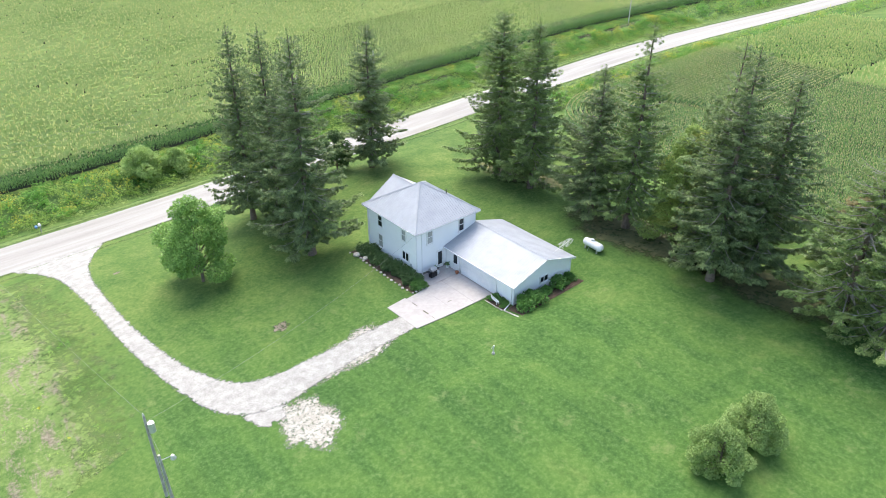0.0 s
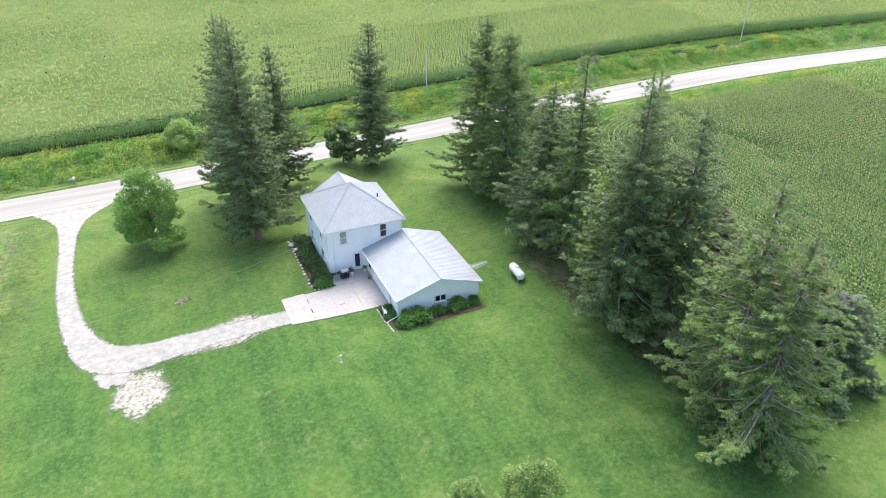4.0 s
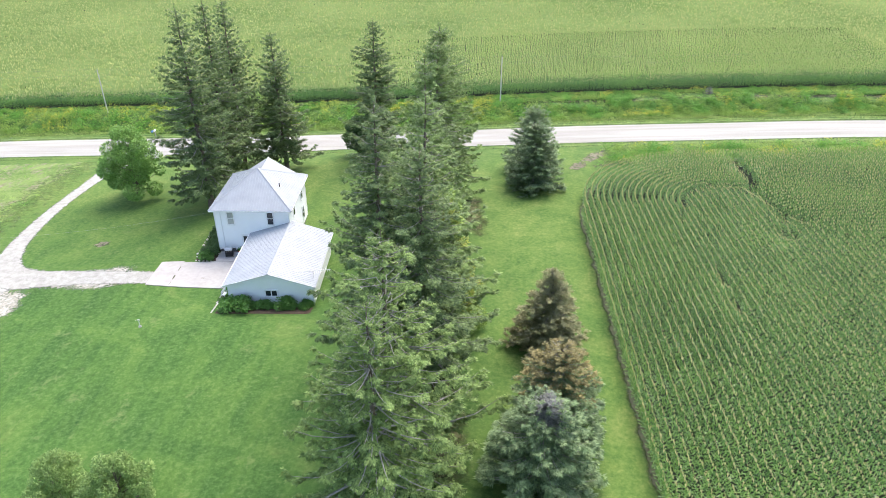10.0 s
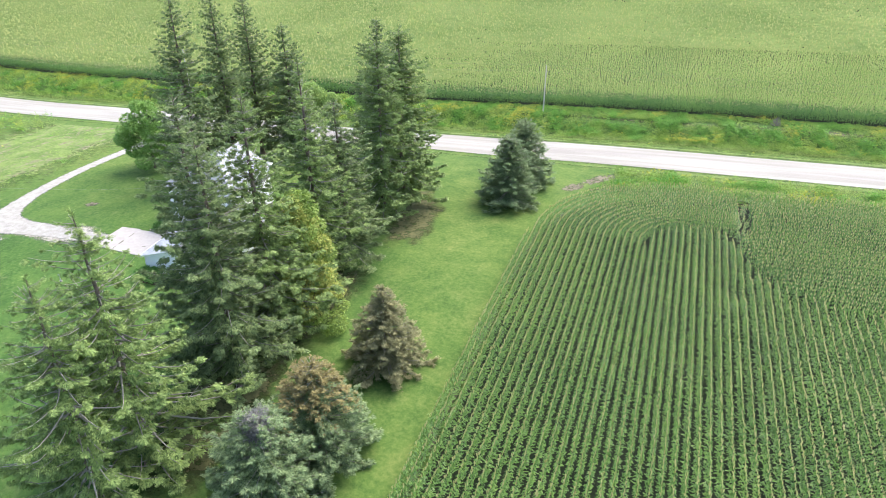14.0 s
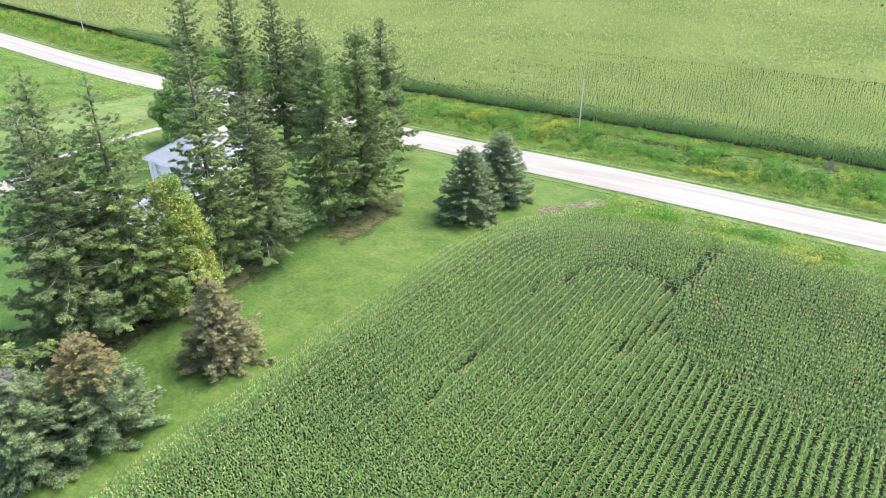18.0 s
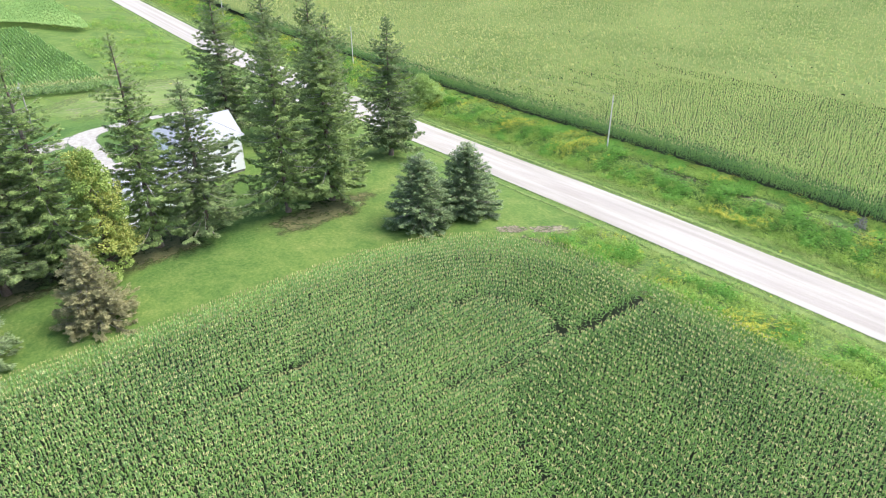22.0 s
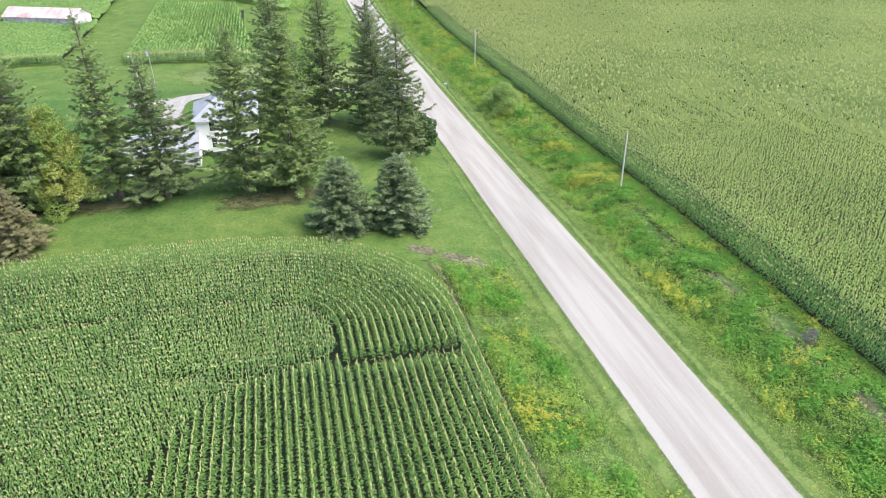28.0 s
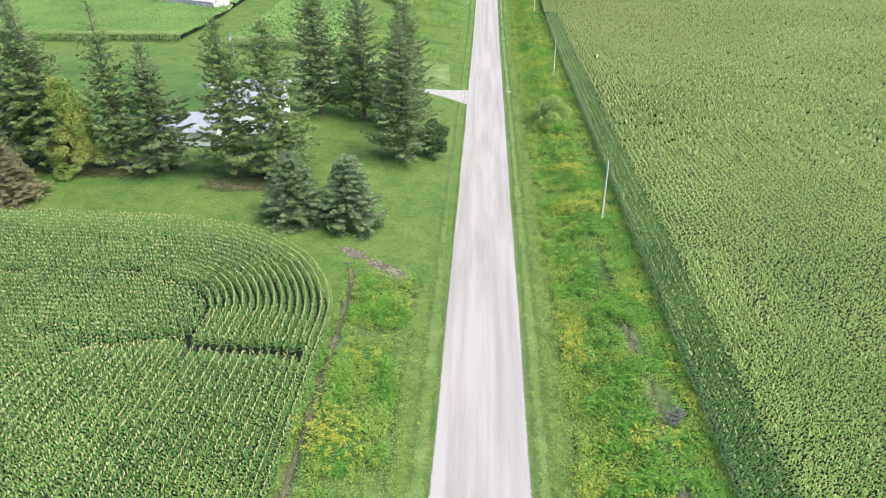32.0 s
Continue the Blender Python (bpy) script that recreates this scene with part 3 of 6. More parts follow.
def row_points(x0, y0, x1, y1, gap, rng, jitter=0.03):
    l = math.hypot(x1 - x0, y1 - y0)
    s = np.arange(0, l, gap) + rng.uniform(0, gap)
    s = s + rng.normal(0, gap * 0.2, len(s))
    t = s / l
    return np.stack([x0 + (x1 - x0) * t + rng.normal(0, jitter, len(s)), y0 + (y1 - y0) * t + rng.normal(0, jitter, len(s)), np.full(len(s), math.atan2(y1 - y0, x1 - x0))], 1)


def east_field():
    """Corn east of the yard: sixteen headland rows that turn the corner, and two blocks of straight rows inside."""
    rng = np.random.default_rng(11)
    near, far = [], []
    g = 0.235
    cx, cy = CORN_C
    for k in range(16):
        r = CORN_R - k * ROWGAP
        near.append(row_points(cx - r, -6, cx - r, cy, g, rng))
        far.append(row_points(cx - r, -40, cx - r, -6, 0.8, rng))
        n = int(r * math.pi / 2 / g)
        a = np.pi - np.linspace(0, np.pi / 2, n) + rng.normal(0, 0.002, n)
        near.append(np.stack([cx + r * np.cos(a) + rng.normal(0, 0.03, n), cy + r * np.sin(a) + rng.normal(0, 0.03, n), a + np.pi / 2], 1))
        near.append(row_points(cx, cy + r, 101.95 if k > 1 else 103.45, cy + r, g, rng))
        near.append(row_points(103.45, cy + r, 136, cy + r, g, rng))
        if k > 1:
            near.append(row_points(101.95, cy + r, 103.45, cy + r, 0.4, rng, 0.12))
        far.append(row_points(136, cy + r, 190, cy + r, 0.85, rng))
    near.append(row_points(cx - CORN_R - 0.6, -6, cx - CORN_R - 0.6, 59, g, rng))
    for k in range(14):                    # inner block west of the seam, rows slightly askew
        x = 92.2 + k * ROWGAP
        top = cy + math.sqrt(max(0.0, 5.8 ** 2 - (x - cx) ** 2)) - 0.1
        near.append(row_points(x + 0.3, -6, x, top, g, rng))
        far.append(row_points(x + 0.5, -40, x + 0.3, -6, 0.8, rng))
    bx, by = (101.8, 103.3, 105.3, 109.5, 114.0, 140.0), (66.0, 59.5, 55.6, 52.9, 51.6, 51.0)    # where the blocks meet
    for k in range(20):                    # east block, rows along the road
        y = 66.3 - k * ROWGAP
        near.append(row_points(float(np.interp(-y, [-v for v in by], bx)) + 0.2 * math.sin(k), y, 136, y, g, rng))
        far.append(row_points(136, y, 190, y, 0.85, rng))
    for k in range(114):                   # south-east block
        x = 102.9 + k * ROWGAP
        if x < 132:
            far.append(row_points(x + 0.4, -40, x + 0.3, -4, 0.85, rng))
            near.append(row_points(x + 0.3, -4, x, float(np.interp(x, bx, by)) - 0.35 + rng.uniform(-0.3, 0.3), g, rng))
        else:
            far.append(row_points(x, -40, x, 50.4, 0.85, rng))
    P, Fp = np.concatenate(near), np.concatenate(far)
    seen = (P[:, 1] > np.where(P[:, 0] > 95, 16, 4))
    Fp = np.concatenate([Fp, P[~seen][::3]])
    P = P[seen]
    low = 1 - 0.10 * np.exp(-(((P[:, 0] - 97) / 7) ** 2 + ((P[:, 1] - 50) / 9) ** 2))
    low = np.where((P[:, 0] > 101.97) & (P[:, 0] < 103.43) & (P[:, 1] > cy + 6) & (P[:, 1] < cy + CORN_R - 1.2), 0.42, low)
    for hx, hy, rx, ry in ((101.6, 53.4, 1.2, 1.8), (91.5, 38.8, 0.7, 1.6), (102.6, 57.6, 0.7, 2.2), (90.9, 56.8, 0.5, 0.8), (91.6, 44.0, 0.6, 2.5)):     # sunken spots
        low = np.minimum(low, 1 - 0.42 * np.exp(-(((P[:, 0] - hx) / rx) ** 2 + ((P[:, 1] - hy) / ry) ** 2)))
    seam = np.array(((93.5, 64.5), (97.0, 66.6), (101.2, 66.4), (102.4, 62.0), (103.2, 58.6), (104.6, 56.4)))
    inner = np.array(((91.9, 33.0), (91.9, 46.0), (91.9, 58.0), (92.7, 62.2), (94.6, 65.0), (97.0, 66.6)))
    for (ax, ay), (bx, by) in [*zip(seam[:-1], seam[1:]), *zip(inner[:-1], inner[1:])]:      # stunted, shaded plants where the blocks meet
        t = np.clip(((P[:, 0] - ax) * (bx - ax) + (P[:, 1] - ay) * (by - ay)) / ((bx - ax) ** 2 + (by - ay) ** 2), 0, 1)
        d = np.hypot(P[:, 0] - ax - t * (bx - ax), P[:, 1] - ay - t * (by - ay))
        low = np.minimum(low, 1 - (0.12 if ax < 97 and ay < 66 else 0.30) * np.exp(-(d / 0.8) ** 2))
    P = np.concatenate([P, low[:, None]], 1)
    plants = [corn_plant(np.random.default_rng(100 + k), 7) for k in range(8)]
    plant_out("corn_field", P, plants, [CORN_LEAF, TASSEL], "tall green corn in rows with pale yellow tassels", "corn", 12, 0.06)
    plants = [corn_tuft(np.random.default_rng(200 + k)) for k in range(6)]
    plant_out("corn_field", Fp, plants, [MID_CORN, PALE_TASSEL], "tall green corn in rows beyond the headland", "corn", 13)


def grid_sheet(name, x0, x1, y0, y1, lift, material, label, category, step=3.0):
    xs, ys = np.arange(x0, x1 + 0.01, step), np.arange(y0, y1 + 0.01, step)
    X, Y = np.meshgrid(xs, ys, indexing="ij")
    n, q = X.shape
    i = (np.arange(n - 1)[:, None] * q + np.arange(q - 1)).ravel()
    me = np_mesh(name, np.stack([X, Y, ground_z(X, Y) + lift], -1).reshape(-1, 3), np.stack([i, i + q, i + q + 1, i + 1], 1), mats=[material], smooth=True)
    uv_from(me, np.ones(n * q))
    return tagged(put(name, me), label, category, "", "structure")


def corn_tuft(rng, h=2.4, l=0.5):
    """Far off, a metre of row: a ragged ridge of leaves on both sides and tassels along the top."""
    V, Q, M = [], [], []

    def quad(*p, m=0):
        i = len(V)
        V.extend(np.array(q) for q in p)
        Q.append((i, i + 1, i + 2, i + 3))
        M.append(m)
    r = lambda s: rng.normal(0, s)
    for x0, x1 in ((-l, 0.0), (0.0, l)):
        for sg in (-1, 1):
            w = rng.uniform(0.26, 0.38) * sg
            quad((x0 + r(0.05), r(0.03), h * 0.86 + r(0.1)), (x1 + r(0.05), r(0.03), h * 0.86 + r(0.1)), (x1 + r(0.1), w, h * 0.66 + r(0.12)), (x0 + r(0.1), w * rng.uniform(0.7, 1.2), h * 0.66 + r(0.12)))
    for k in range(2):
        x, y, a = rng.uniform(-l, l), r(0.04), rng.uniform(0, 3.14)
        n = np.array((math.cos(a), math.sin(a), 0)) * 0.09
        b, t = np.array((x, y, h * 0.82)), np.array((x + r(0.05), y + r(0.05), h * rng.uniform(0.96, 1.04)))
        quad(b - n * 0.5, b + n * 0.5, t + n, t - n, m=1)
    return np.array(V), np.array(Q), np.array(M)


def north_field():
    """Corn north of the road, in rows along it: full plants at the rim, coarser ones inside, tufts far off."""
    rng = np.random.default_rng(21)
    rim, near, mid, far = [], [], [], []
    for k in range(196):
        y = 111.4 + k * ROWGAP
        if k < 5:
            rim.append(row_points(-70, y, 215, y, 0.27, rng))
            far.append(row_points(-200, y, -70, y, 0.6, rng))
            far.append(row_points(215, y, 300, y, 0.8, rng))
        elif k < 52:
            e, w = rng.normal(0, 9), 76 + 1.1 * k + rng.normal(0, 7)
            if k < 40:
                near.append(row_points(w, y, 150, y, 0.29, rng))
            mid.append(row_points(45 + e, y, w if k < 40 else 150, y, 0.4, rng))
            far.append(row_points(-190, y, 45 + e, y, 0.95, rng, 0.05))
            far.append(row_points(150, y, 280, y, 0.8, rng, 0.05))
        elif k < 95:
            far.append(row_points(-140, y, 215, y, 1.2, rng, 0.06))
        else:
            far.append(row_points(-130 if k < 150 else -60, y, 190 if k < 150 else 110, y, 1.35 if k < 150 else 1.6, rng, 0.06))
    plants = [corn_plant(np.random.default_rng(300 + k), 9, 2.45, k % 2 == 0, 1.1, 0.15) for k in range(6)]
    plant_out("corn_field", np.concatenate(rim), plants, [CORN_LEAF, TASSEL], "dark green edge of tall corn beside the ditch", "corn", 22, 0.09)
    plants = [corn_plant(np.random.default_rng(320 + k), 5, 2.4, True, 1.35, 0.42) for k in range(6)]
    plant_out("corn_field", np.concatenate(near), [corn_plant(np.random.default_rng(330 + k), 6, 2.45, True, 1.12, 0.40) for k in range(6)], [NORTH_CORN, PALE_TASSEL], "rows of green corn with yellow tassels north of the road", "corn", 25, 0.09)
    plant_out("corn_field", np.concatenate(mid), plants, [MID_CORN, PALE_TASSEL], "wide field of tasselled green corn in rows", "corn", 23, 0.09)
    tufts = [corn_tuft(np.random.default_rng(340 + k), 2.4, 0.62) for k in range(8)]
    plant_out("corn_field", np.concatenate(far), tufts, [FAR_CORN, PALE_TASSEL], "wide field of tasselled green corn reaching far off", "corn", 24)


WEST_Y, WEST_X = (-60, 18, 41, 54, 68, 73, 90), (-120, -107, -98, -90, -75, -84, -140)    # the near edge of the farthest field


def west_field():
    """Corn west of the farmyard in three fields, with a grass lane to the old barn left open between them."""
    rng = np.random.default_rng(31)
    edge, far = [], []
    front = lambda y: np.interp(y, (-60, 17, 31, 45, 60), (-18, -20.5, -16, -15.3, -12.5))
    for k in range(150):                    # south of the lane, and the farthest field
        x = -19 - k * ROWGAP
        P = row_points(x, -50, x, 70, 0.35 if k < 4 else 0.75, rng, 0.05)
        u = (P[:, 0] + 66.5) * 0.407 + (P[:, 1] - 4) * 0.914
        v = (P[:, 1] - 4) * 0.407 - (P[:, 0] + 66.5) * 0.914
        south = (P[:, 1] < 17.2 + 0.5 * np.sin(P[:, 0] * 0.3)) & (P[:, 0] > -100) & (P[:, 0] < front(P[:, 1])) & ~((np.abs(u) < 13.4) & (np.abs(v) < 5.2))
        beyond = P[:, 0] < np.interp(P[:, 1], WEST_Y, WEST_X)
        (edge if k < 5 else far).append(P[south])
        far.append(P[beyond])
    for k in range(40):                     # north of the lane, rows that run away from the yard behind four headland rows
        y = 30.8 + k * ROWGAP
        top = np.interp(y, (30, 54, 58, 62), (-86, -79, -42, -14))
        if k < 36:
            P = row_points(top, y, float(front(y)) - 3.2, y, 0.6, rng, 0.04)
            far.append(P[P[:, 1] < np.interp(P[:, 0], (-80, -42, -10), (54.5, 57, 60))])
    for k in range(5):
        P = row_points(-12.5 - k * ROWGAP, 31, -12.5 - k * ROWGAP, 59.5, 0.35, rng, 0.04)
        P[:, 0] += front(P[:, 1]) + 12.5
        edge.append(P)
    plants = [corn_plant(np.random.default_rng(400 + k), 7, 2.5, True, 1.5, 0.12) for k in range(4)]
    plant_out("corn_field", np.concatenate(edge), plants, [CORN_LEAF, TASSEL], "edge of a far corn field beside the grass", "corn", 32)
    tufts = [corn_tuft(np.random.default_rng(420 + k)) for k in range(6)]
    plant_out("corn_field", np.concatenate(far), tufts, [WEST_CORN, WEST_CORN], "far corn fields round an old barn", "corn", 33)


# ---- trees ----
def spruce_meshes(seed, H, R, base, gaps=0.1, droop=1.0, density=1.0, needles=SPRUCE, tip=None, tip_from=1.1, power=0.8, spray=0.52, whorl=0.52, twig=0.24, limb=1.0, tipw=0.12, bare_top=0.0, inner=0.12, fine=1.0, lump=1.0, hang=0.0):
    """Trunk, limbs and crown of a spruce: whorls of limbs that sag and lift again at the tips, hung with clumps of needle sprays."""
    rng = np.random.default_rng(seed)
    n = 9
    up = np.array((0, 0, 1.0))
    zs = np.linspace(-0.3, H * 0.985, 14)
    rad = (0.014 * H + 0.05) * (1 - zs / H) ** 0.9 + 0.012
    rad[0] *= 1.45
    bend = np.cumsum(rng.normal(0, 0.035, (14, 2)), 0)
    a = np.linspace(0, 2 * np.pi, n, endpoint=False)
    TV = np.stack([bend[:, 0:1] + rad[:, None] * np.cos(a), bend[:, 1:2] + rad[:, None] * np.sin(a), np.broadcast_to(zs[:, None], (14, n))], -1).reshape(-1, 3)
    j = np.arange(n)
    TQ = np.concatenate([np.stack([i * n + j, i * n + (j + 1) % n, (i + 1) * n + (j + 1) % n, (i + 1) * n + j], 1) for i in range(13)])
    trunk = np_mesh("trunk", TV, TQ, mats=[BARK], smooth=True)
    LV, LQ = [], []
    C, U, F, K, Q_ = [], [], [], [], []          # clumps: centre, outward way, height share, size, share of the limb
    ph = rng.uniform(0, 6.28, 6)
    z, nb = base, 0
    while z < H * 0.975:
        f = (z - base) / (H - base)
        reach = R * (1 - f) ** power * (0.74 + 0.26 * min(1.0, (z - base + 0.3) / (0.12 * H))) + 0.22
        m = int(rng.integers(5, 8))
        a0 = rng.uniform(0, 6.28)
        open_top = bare_top * smooth01(0.55, 0.85, f)
        for k in range(m):
            if rng.random() < gaps + 0.4 * open_top:
                continue
            ang = a0 + k * 2 * math.pi / m + rng.normal(0, 0.22)
            swell = 1 + lump * (0.14 * math.sin(2 * ang + 0.5 * z + ph[0]) + 0.12 * math.sin(3 * ang - 0.9 * z + ph[1]) + 0.08 * math.sin(1.7 * z + ph[2]))
            L = reach * swell * rng.uniform(1 - 0.28 * lump, 1 + 0.12 * lump)
            if rng.random() < 0.07 * lump:
                L *= 1.22
            u = np.array((math.cos(ang), math.sin(ang), 0))
            sd = np.array((-u[1], u[0], 0))
            rise = (0.62 * f - 0.06) * L
            sag = droop * 0.3 * L * (1 - 0.75 * f)
            c0 = np.array((np.interp(z, zs, bend[:, 0]), np.interp(z, zs, bend[:, 1]), z + rng.normal(0, 0.16)))
            cur = lambda q: c0 + u * (L * q)[:, None] + up * (rise * q - sag * 2.1 * q * (1 - q) - sag * 0.9 * q * q + sag * 0.55 * q ** 4)[:, None]
            tq = np.linspace(0, 0.96, 5)
            P = cur(tq)
            rr = limb * ((0.012 + 0.009 * L) * (1 - tq) + 0.006)
            LV.append(np.stack([P + sd * rr[:, None], P + up * rr[:, None], P - sd * rr[:, None]], 1).reshape(-1, 3))
            for i in range(4):
                for e in range(3):
                    LQ.append((nb + i * 3 + e, nb + i * 3 + (e + 1) % 3, nb + (i + 1) * 3 + (e + 1) % 3, nb + (i + 1) * 3 + e))
            nb += 15
            cnt = max(2, int(L / 0.36 * density * (1 - 0.35 * open_top)))
            t = inner * (1 - f) + (1.02 - inner * (1 - f)) * (np.arange(cnt) + rng.uniform(0.1, 0.9, cnt)) / cnt
            P = cur(t)
            tw = twig * L * (1.06 - t) + 0.08
            off = rng.uniform(-1, 1, cnt) * tw
            P = P + sd * off[:, None] - up * (np.abs(off) * 0.32 * droop + rng.uniform(0, 0.12, cnt))[:, None] + rng.normal(0, 0.05, (cnt, 3))
            C.append(P)
            U.append(unit(u + sd * (0.75 * off / np.maximum(tw, 0.1))[:, None]))
            F.append(np.full(cnt, f) + (t - 0.5) * tipw)
            K.append(np.clip(0.55 + 0.11 * L, 0.4, 1.15) * rng.uniform(0.75, 1.2, cnt) * (1 - 0.3 * f))
            Q_.append(t)
        z += whorl * (0.7 + 0.6 * rng.random()) * (1.0 - 0.3 * f + 0.55 * open_top) * (H / 20) ** 0.5
    C, U, F, K, T = (np.concatenate(v) for v in (C, U, F, K, Q_))
    per = int(12 * fine)
    idx = np.repeat(np.arange(len(C)), per)
    m = len(idx)
    fan = rng.uniform(-0.8, 0.8, m)
    u = U[idx]
    sd = np.stack([-u[:, 1], u[:, 0], np.zeros(m)], 1)
    out = u * np.cos(fan)[:, None] + sd * np.sin(fan)[:, None]
    b = C[idx] + out * (K[idx] * rng.uniform(-0.35, 0.5, m) * 0.6)[:, None] + np.stack([rng.normal(0, 0.06, m), rng.normal(0, 0.06, m), rng.normal(-0.03, 0.06, m)], 1)
    fall = hang + rng.uniform(0.05, 1.15, m) * droop * (1 - 0.55 * F[idx].clip(0, 1)) - 0.12
    w = unit(out - up * fall[:, None] + rng.normal(0, 0.16, (m, 3)))
    nrm = unit(up * 0.85 + out * 0.5 + rng.normal(0, 0.34, (m, 3)))
    s = unit(np.cross(nrm, w))
    ln = spray * K[idx] ** 0.5 * rng.uniform(0.7, 1.35, m) * (1 - 0.22 * F[idx].clip(0, 1)) / fine ** 0.6
    wd = ln * rng.uniform(0.46, 0.72, m)
    k = 90                                   # leader
    lb = np.stack([np.full(k, bend[-1, 0]), np.full(k, bend[-1, 1]), rng.uniform(H * 0.88, H, k)], 1)
    lw = unit(np.stack([rng.normal(0, 1, k), rng.normal(0, 1, k), rng.uniform(0.3, 1.6, k)], 1))
    ls = unit(np.cross(lw, rng.normal(0, 1, (k, 3))))
    V, Q = needle_sprays(np.concatenate([b, lb]), np.concatenate([w, lw]), np.concatenate([s, ls]), np.concatenate([ln, np.full(k, 0.34)]), np.concatenate([wd, np.full(k, 0.1)]))
    zr = np.concatenate([F[idx], np.ones(k)])
    qm = np.repeat((zr + rng.normal(0, 0.05, len(zr)) > tip_from).astype(int), 2) if tip else None
    crown = np_mesh("crown", V, None, Q, mats=[needles] + ([tip] if tip else []), tmat=qm)
    limbs = np_mesh("limbs", np.concatenate(LV), np.array(LQ), mats=[GREY_TWIG])
    return trunk, limbs, crown


def tree_thing(name, meshes, x, y, turn, sx, sz, label, category, group=""):
    m = pose(x, y, gz(x, y) - 0.05, 0, 0, turn)
    t = thing(name, m, label, category, group)
    for nm, me in zip(("trunk", "branch_framework", "crown"), meshes):
        o = put(nm, me, t)
        o.scale = (sx, sx, sz)
        if nm == "branch_framework":
            tagged(o, kind="stuff")
    return t


def broadleaf_meshes(seed, H, R, leaves, leaf, size=0.3, stem=1.2, lobes=9, flat=1.0, tip=None, tip_share=0.0, cone=False):
    """Trunk with forking limbs and a crown of leaf clumps with gaps and an uneven outline."""
    rng = np.random.default_rng(seed)
    bm = bmesh.new()
    tube(bm, (0, 0, -0.3), (0.05, 0.02, stem), 0.03 * H * 0.5 + 0.05, 0.022 * H * 0.5 + 0.04, 9)
    tube(bm, (0.05, 0.02, stem), (0.0, 0.1, H * 0.72), 0.022 * H * 0.5 + 0.04, 0.03, 8)
    trunk = bpy.data.meshes.new("trunk")
    bm.to_mesh(trunk), bm.free()
    trunk.materials.append(BARK)
    bm = bmesh.new()
    C, K = [], []
    for k in range(lobes * 3):
        f = (k + 0.5) / (lobes * 3)
        z = stem * 0.9 + (H - stem * 0.9) * f
        prof = (1.02 - f) ** 0.62 if cone else math.sin(math.pi * min(1, 0.16 + 0.84 * f) ** flat) ** 0.75
        a = k * 2.4 + rng.normal(0, 0.3)
        r = R * prof * rng.uniform(0.35, 0.95)
        c = np.array((r * math.cos(a), r * math.sin(a), min(z, H - 0.12 * H * (0.5))))
        C.append(c), K.append(R * rng.uniform(0.16, 0.38) * (0.5 + 0.5 * prof))
        tube(bm, (0, 0, max(stem * 0.8, c[2] - 0.25 * H)), tuple(c), 0.02 + 0.007 * H * (1 - f), 0.012, 5)
    limbs = bpy.data.meshes.new("limbs")
    bm.to_mesh(limbs), bm.free()
    limbs.materials.append(BARK)
    C, K = np.array(C), np.array(K)
    idx = rng.choice(len(C), leaves, p=K ** 2 / (K ** 2).sum())
    d = unit(rng.normal(0, 1, (leaves, 3)))
    b = C[idx] + d * (K[idx] * rng.uniform(0.55, 1.12, leaves) ** 0.6)[:, None] * np.array((1, 1, 0.85))
    b[:, 2] = np.maximum(b[:, 2], 0.12)
    w = unit(d * 0.7 + rng.normal(0, 0.6, d.shape) + np.array((0, 0, -0.2)))
    s = unit(np.cross(d * 0.8 + np.array((0, 0, 0.6)) + rng.normal(0, 0.4, d.shape), w))
    V, Q = sprays(b, w, s, size * rng.uniform(0.6, 1.3, leaves), size * rng.uniform(0.5, 0.85, leaves))
    qm = None
    if tip:
        cl = rng.random(len(C)) < tip_share
        qm = (cl[idx] & (rng.random(leaves) < 0.85)).astype(int)
    crown = np_mesh("crown", V, Q, mats=[leaf] + ([tip] if tip else []), qmat=qm)
    return trunk, limbs, crown


tall = "tall weathered Norway spruce with drooping dark green boughs"
SP = [spruce_meshes(41, 24, 5.4, 3.2, 0.06, 0.95, 1.25, SPRUCE_DARK, power=0.66, whorl=0.62, bare_top=0.25, fine=2.1, hang=0.08),
      spruce_meshes(42, 22, 5.6, 2.6, 0.04, 0.9, 1.35, SPRUCE, power=0.62, whorl=0.60, fine=2.1, hang=0.08),
      spruce_meshes(43, 20, 5.0, 2.9, 0.06, 0.9, 1.3, SPRUCE_DARK, power=0.72, whorl=0.60, bare_top=0.15, fine=2.1, hang=0.08),
      spruce_meshes(44, 23, 4.7, 3.0, 0.12, 0.95, 1.2, SPRUCE, power=0.74, whorl=0.66, limb=1.2, bare_top=0.45, fine=2.1, hang=0.08),
      spruce_meshes(45, 20, 6.5, 2.9, 0.2, 1.05, 1.0, SPRUCE_PALE, power=0.80, whorl=0.56, twig=0.2, limb=1.4, bare_top=0.3, inner=0.28, spray=0.5, fine=2.9, hang=0.2)]
row_tree = "spruces of the shelter belt"
for k, x, y, H, turn, w, label in ((0, 32, 64, 24.8, 20, 1.0, "tall dark Norway spruce with a bare lower trunk"), (0, 32.1, 71.8, 24.8, 140, 0.85, tall), (0, 31.7, 79.4, 24.5, 250, 0.85, tall),
                                   (2, 38.1, 79.3, 19.7, 70, 0.95, tall), (2, 51.7, 81.0, 20.1, 200, 1.0, "single tall dark spruce on the lawn near the road")):
    b0 = (24, 22, 20, 23, 20)[k]
    tree_thing("spruce_tree", SP[k], x, y, turn, w, 1.04 * H / b0, label, "spruce tree", "spruces by the driveway")
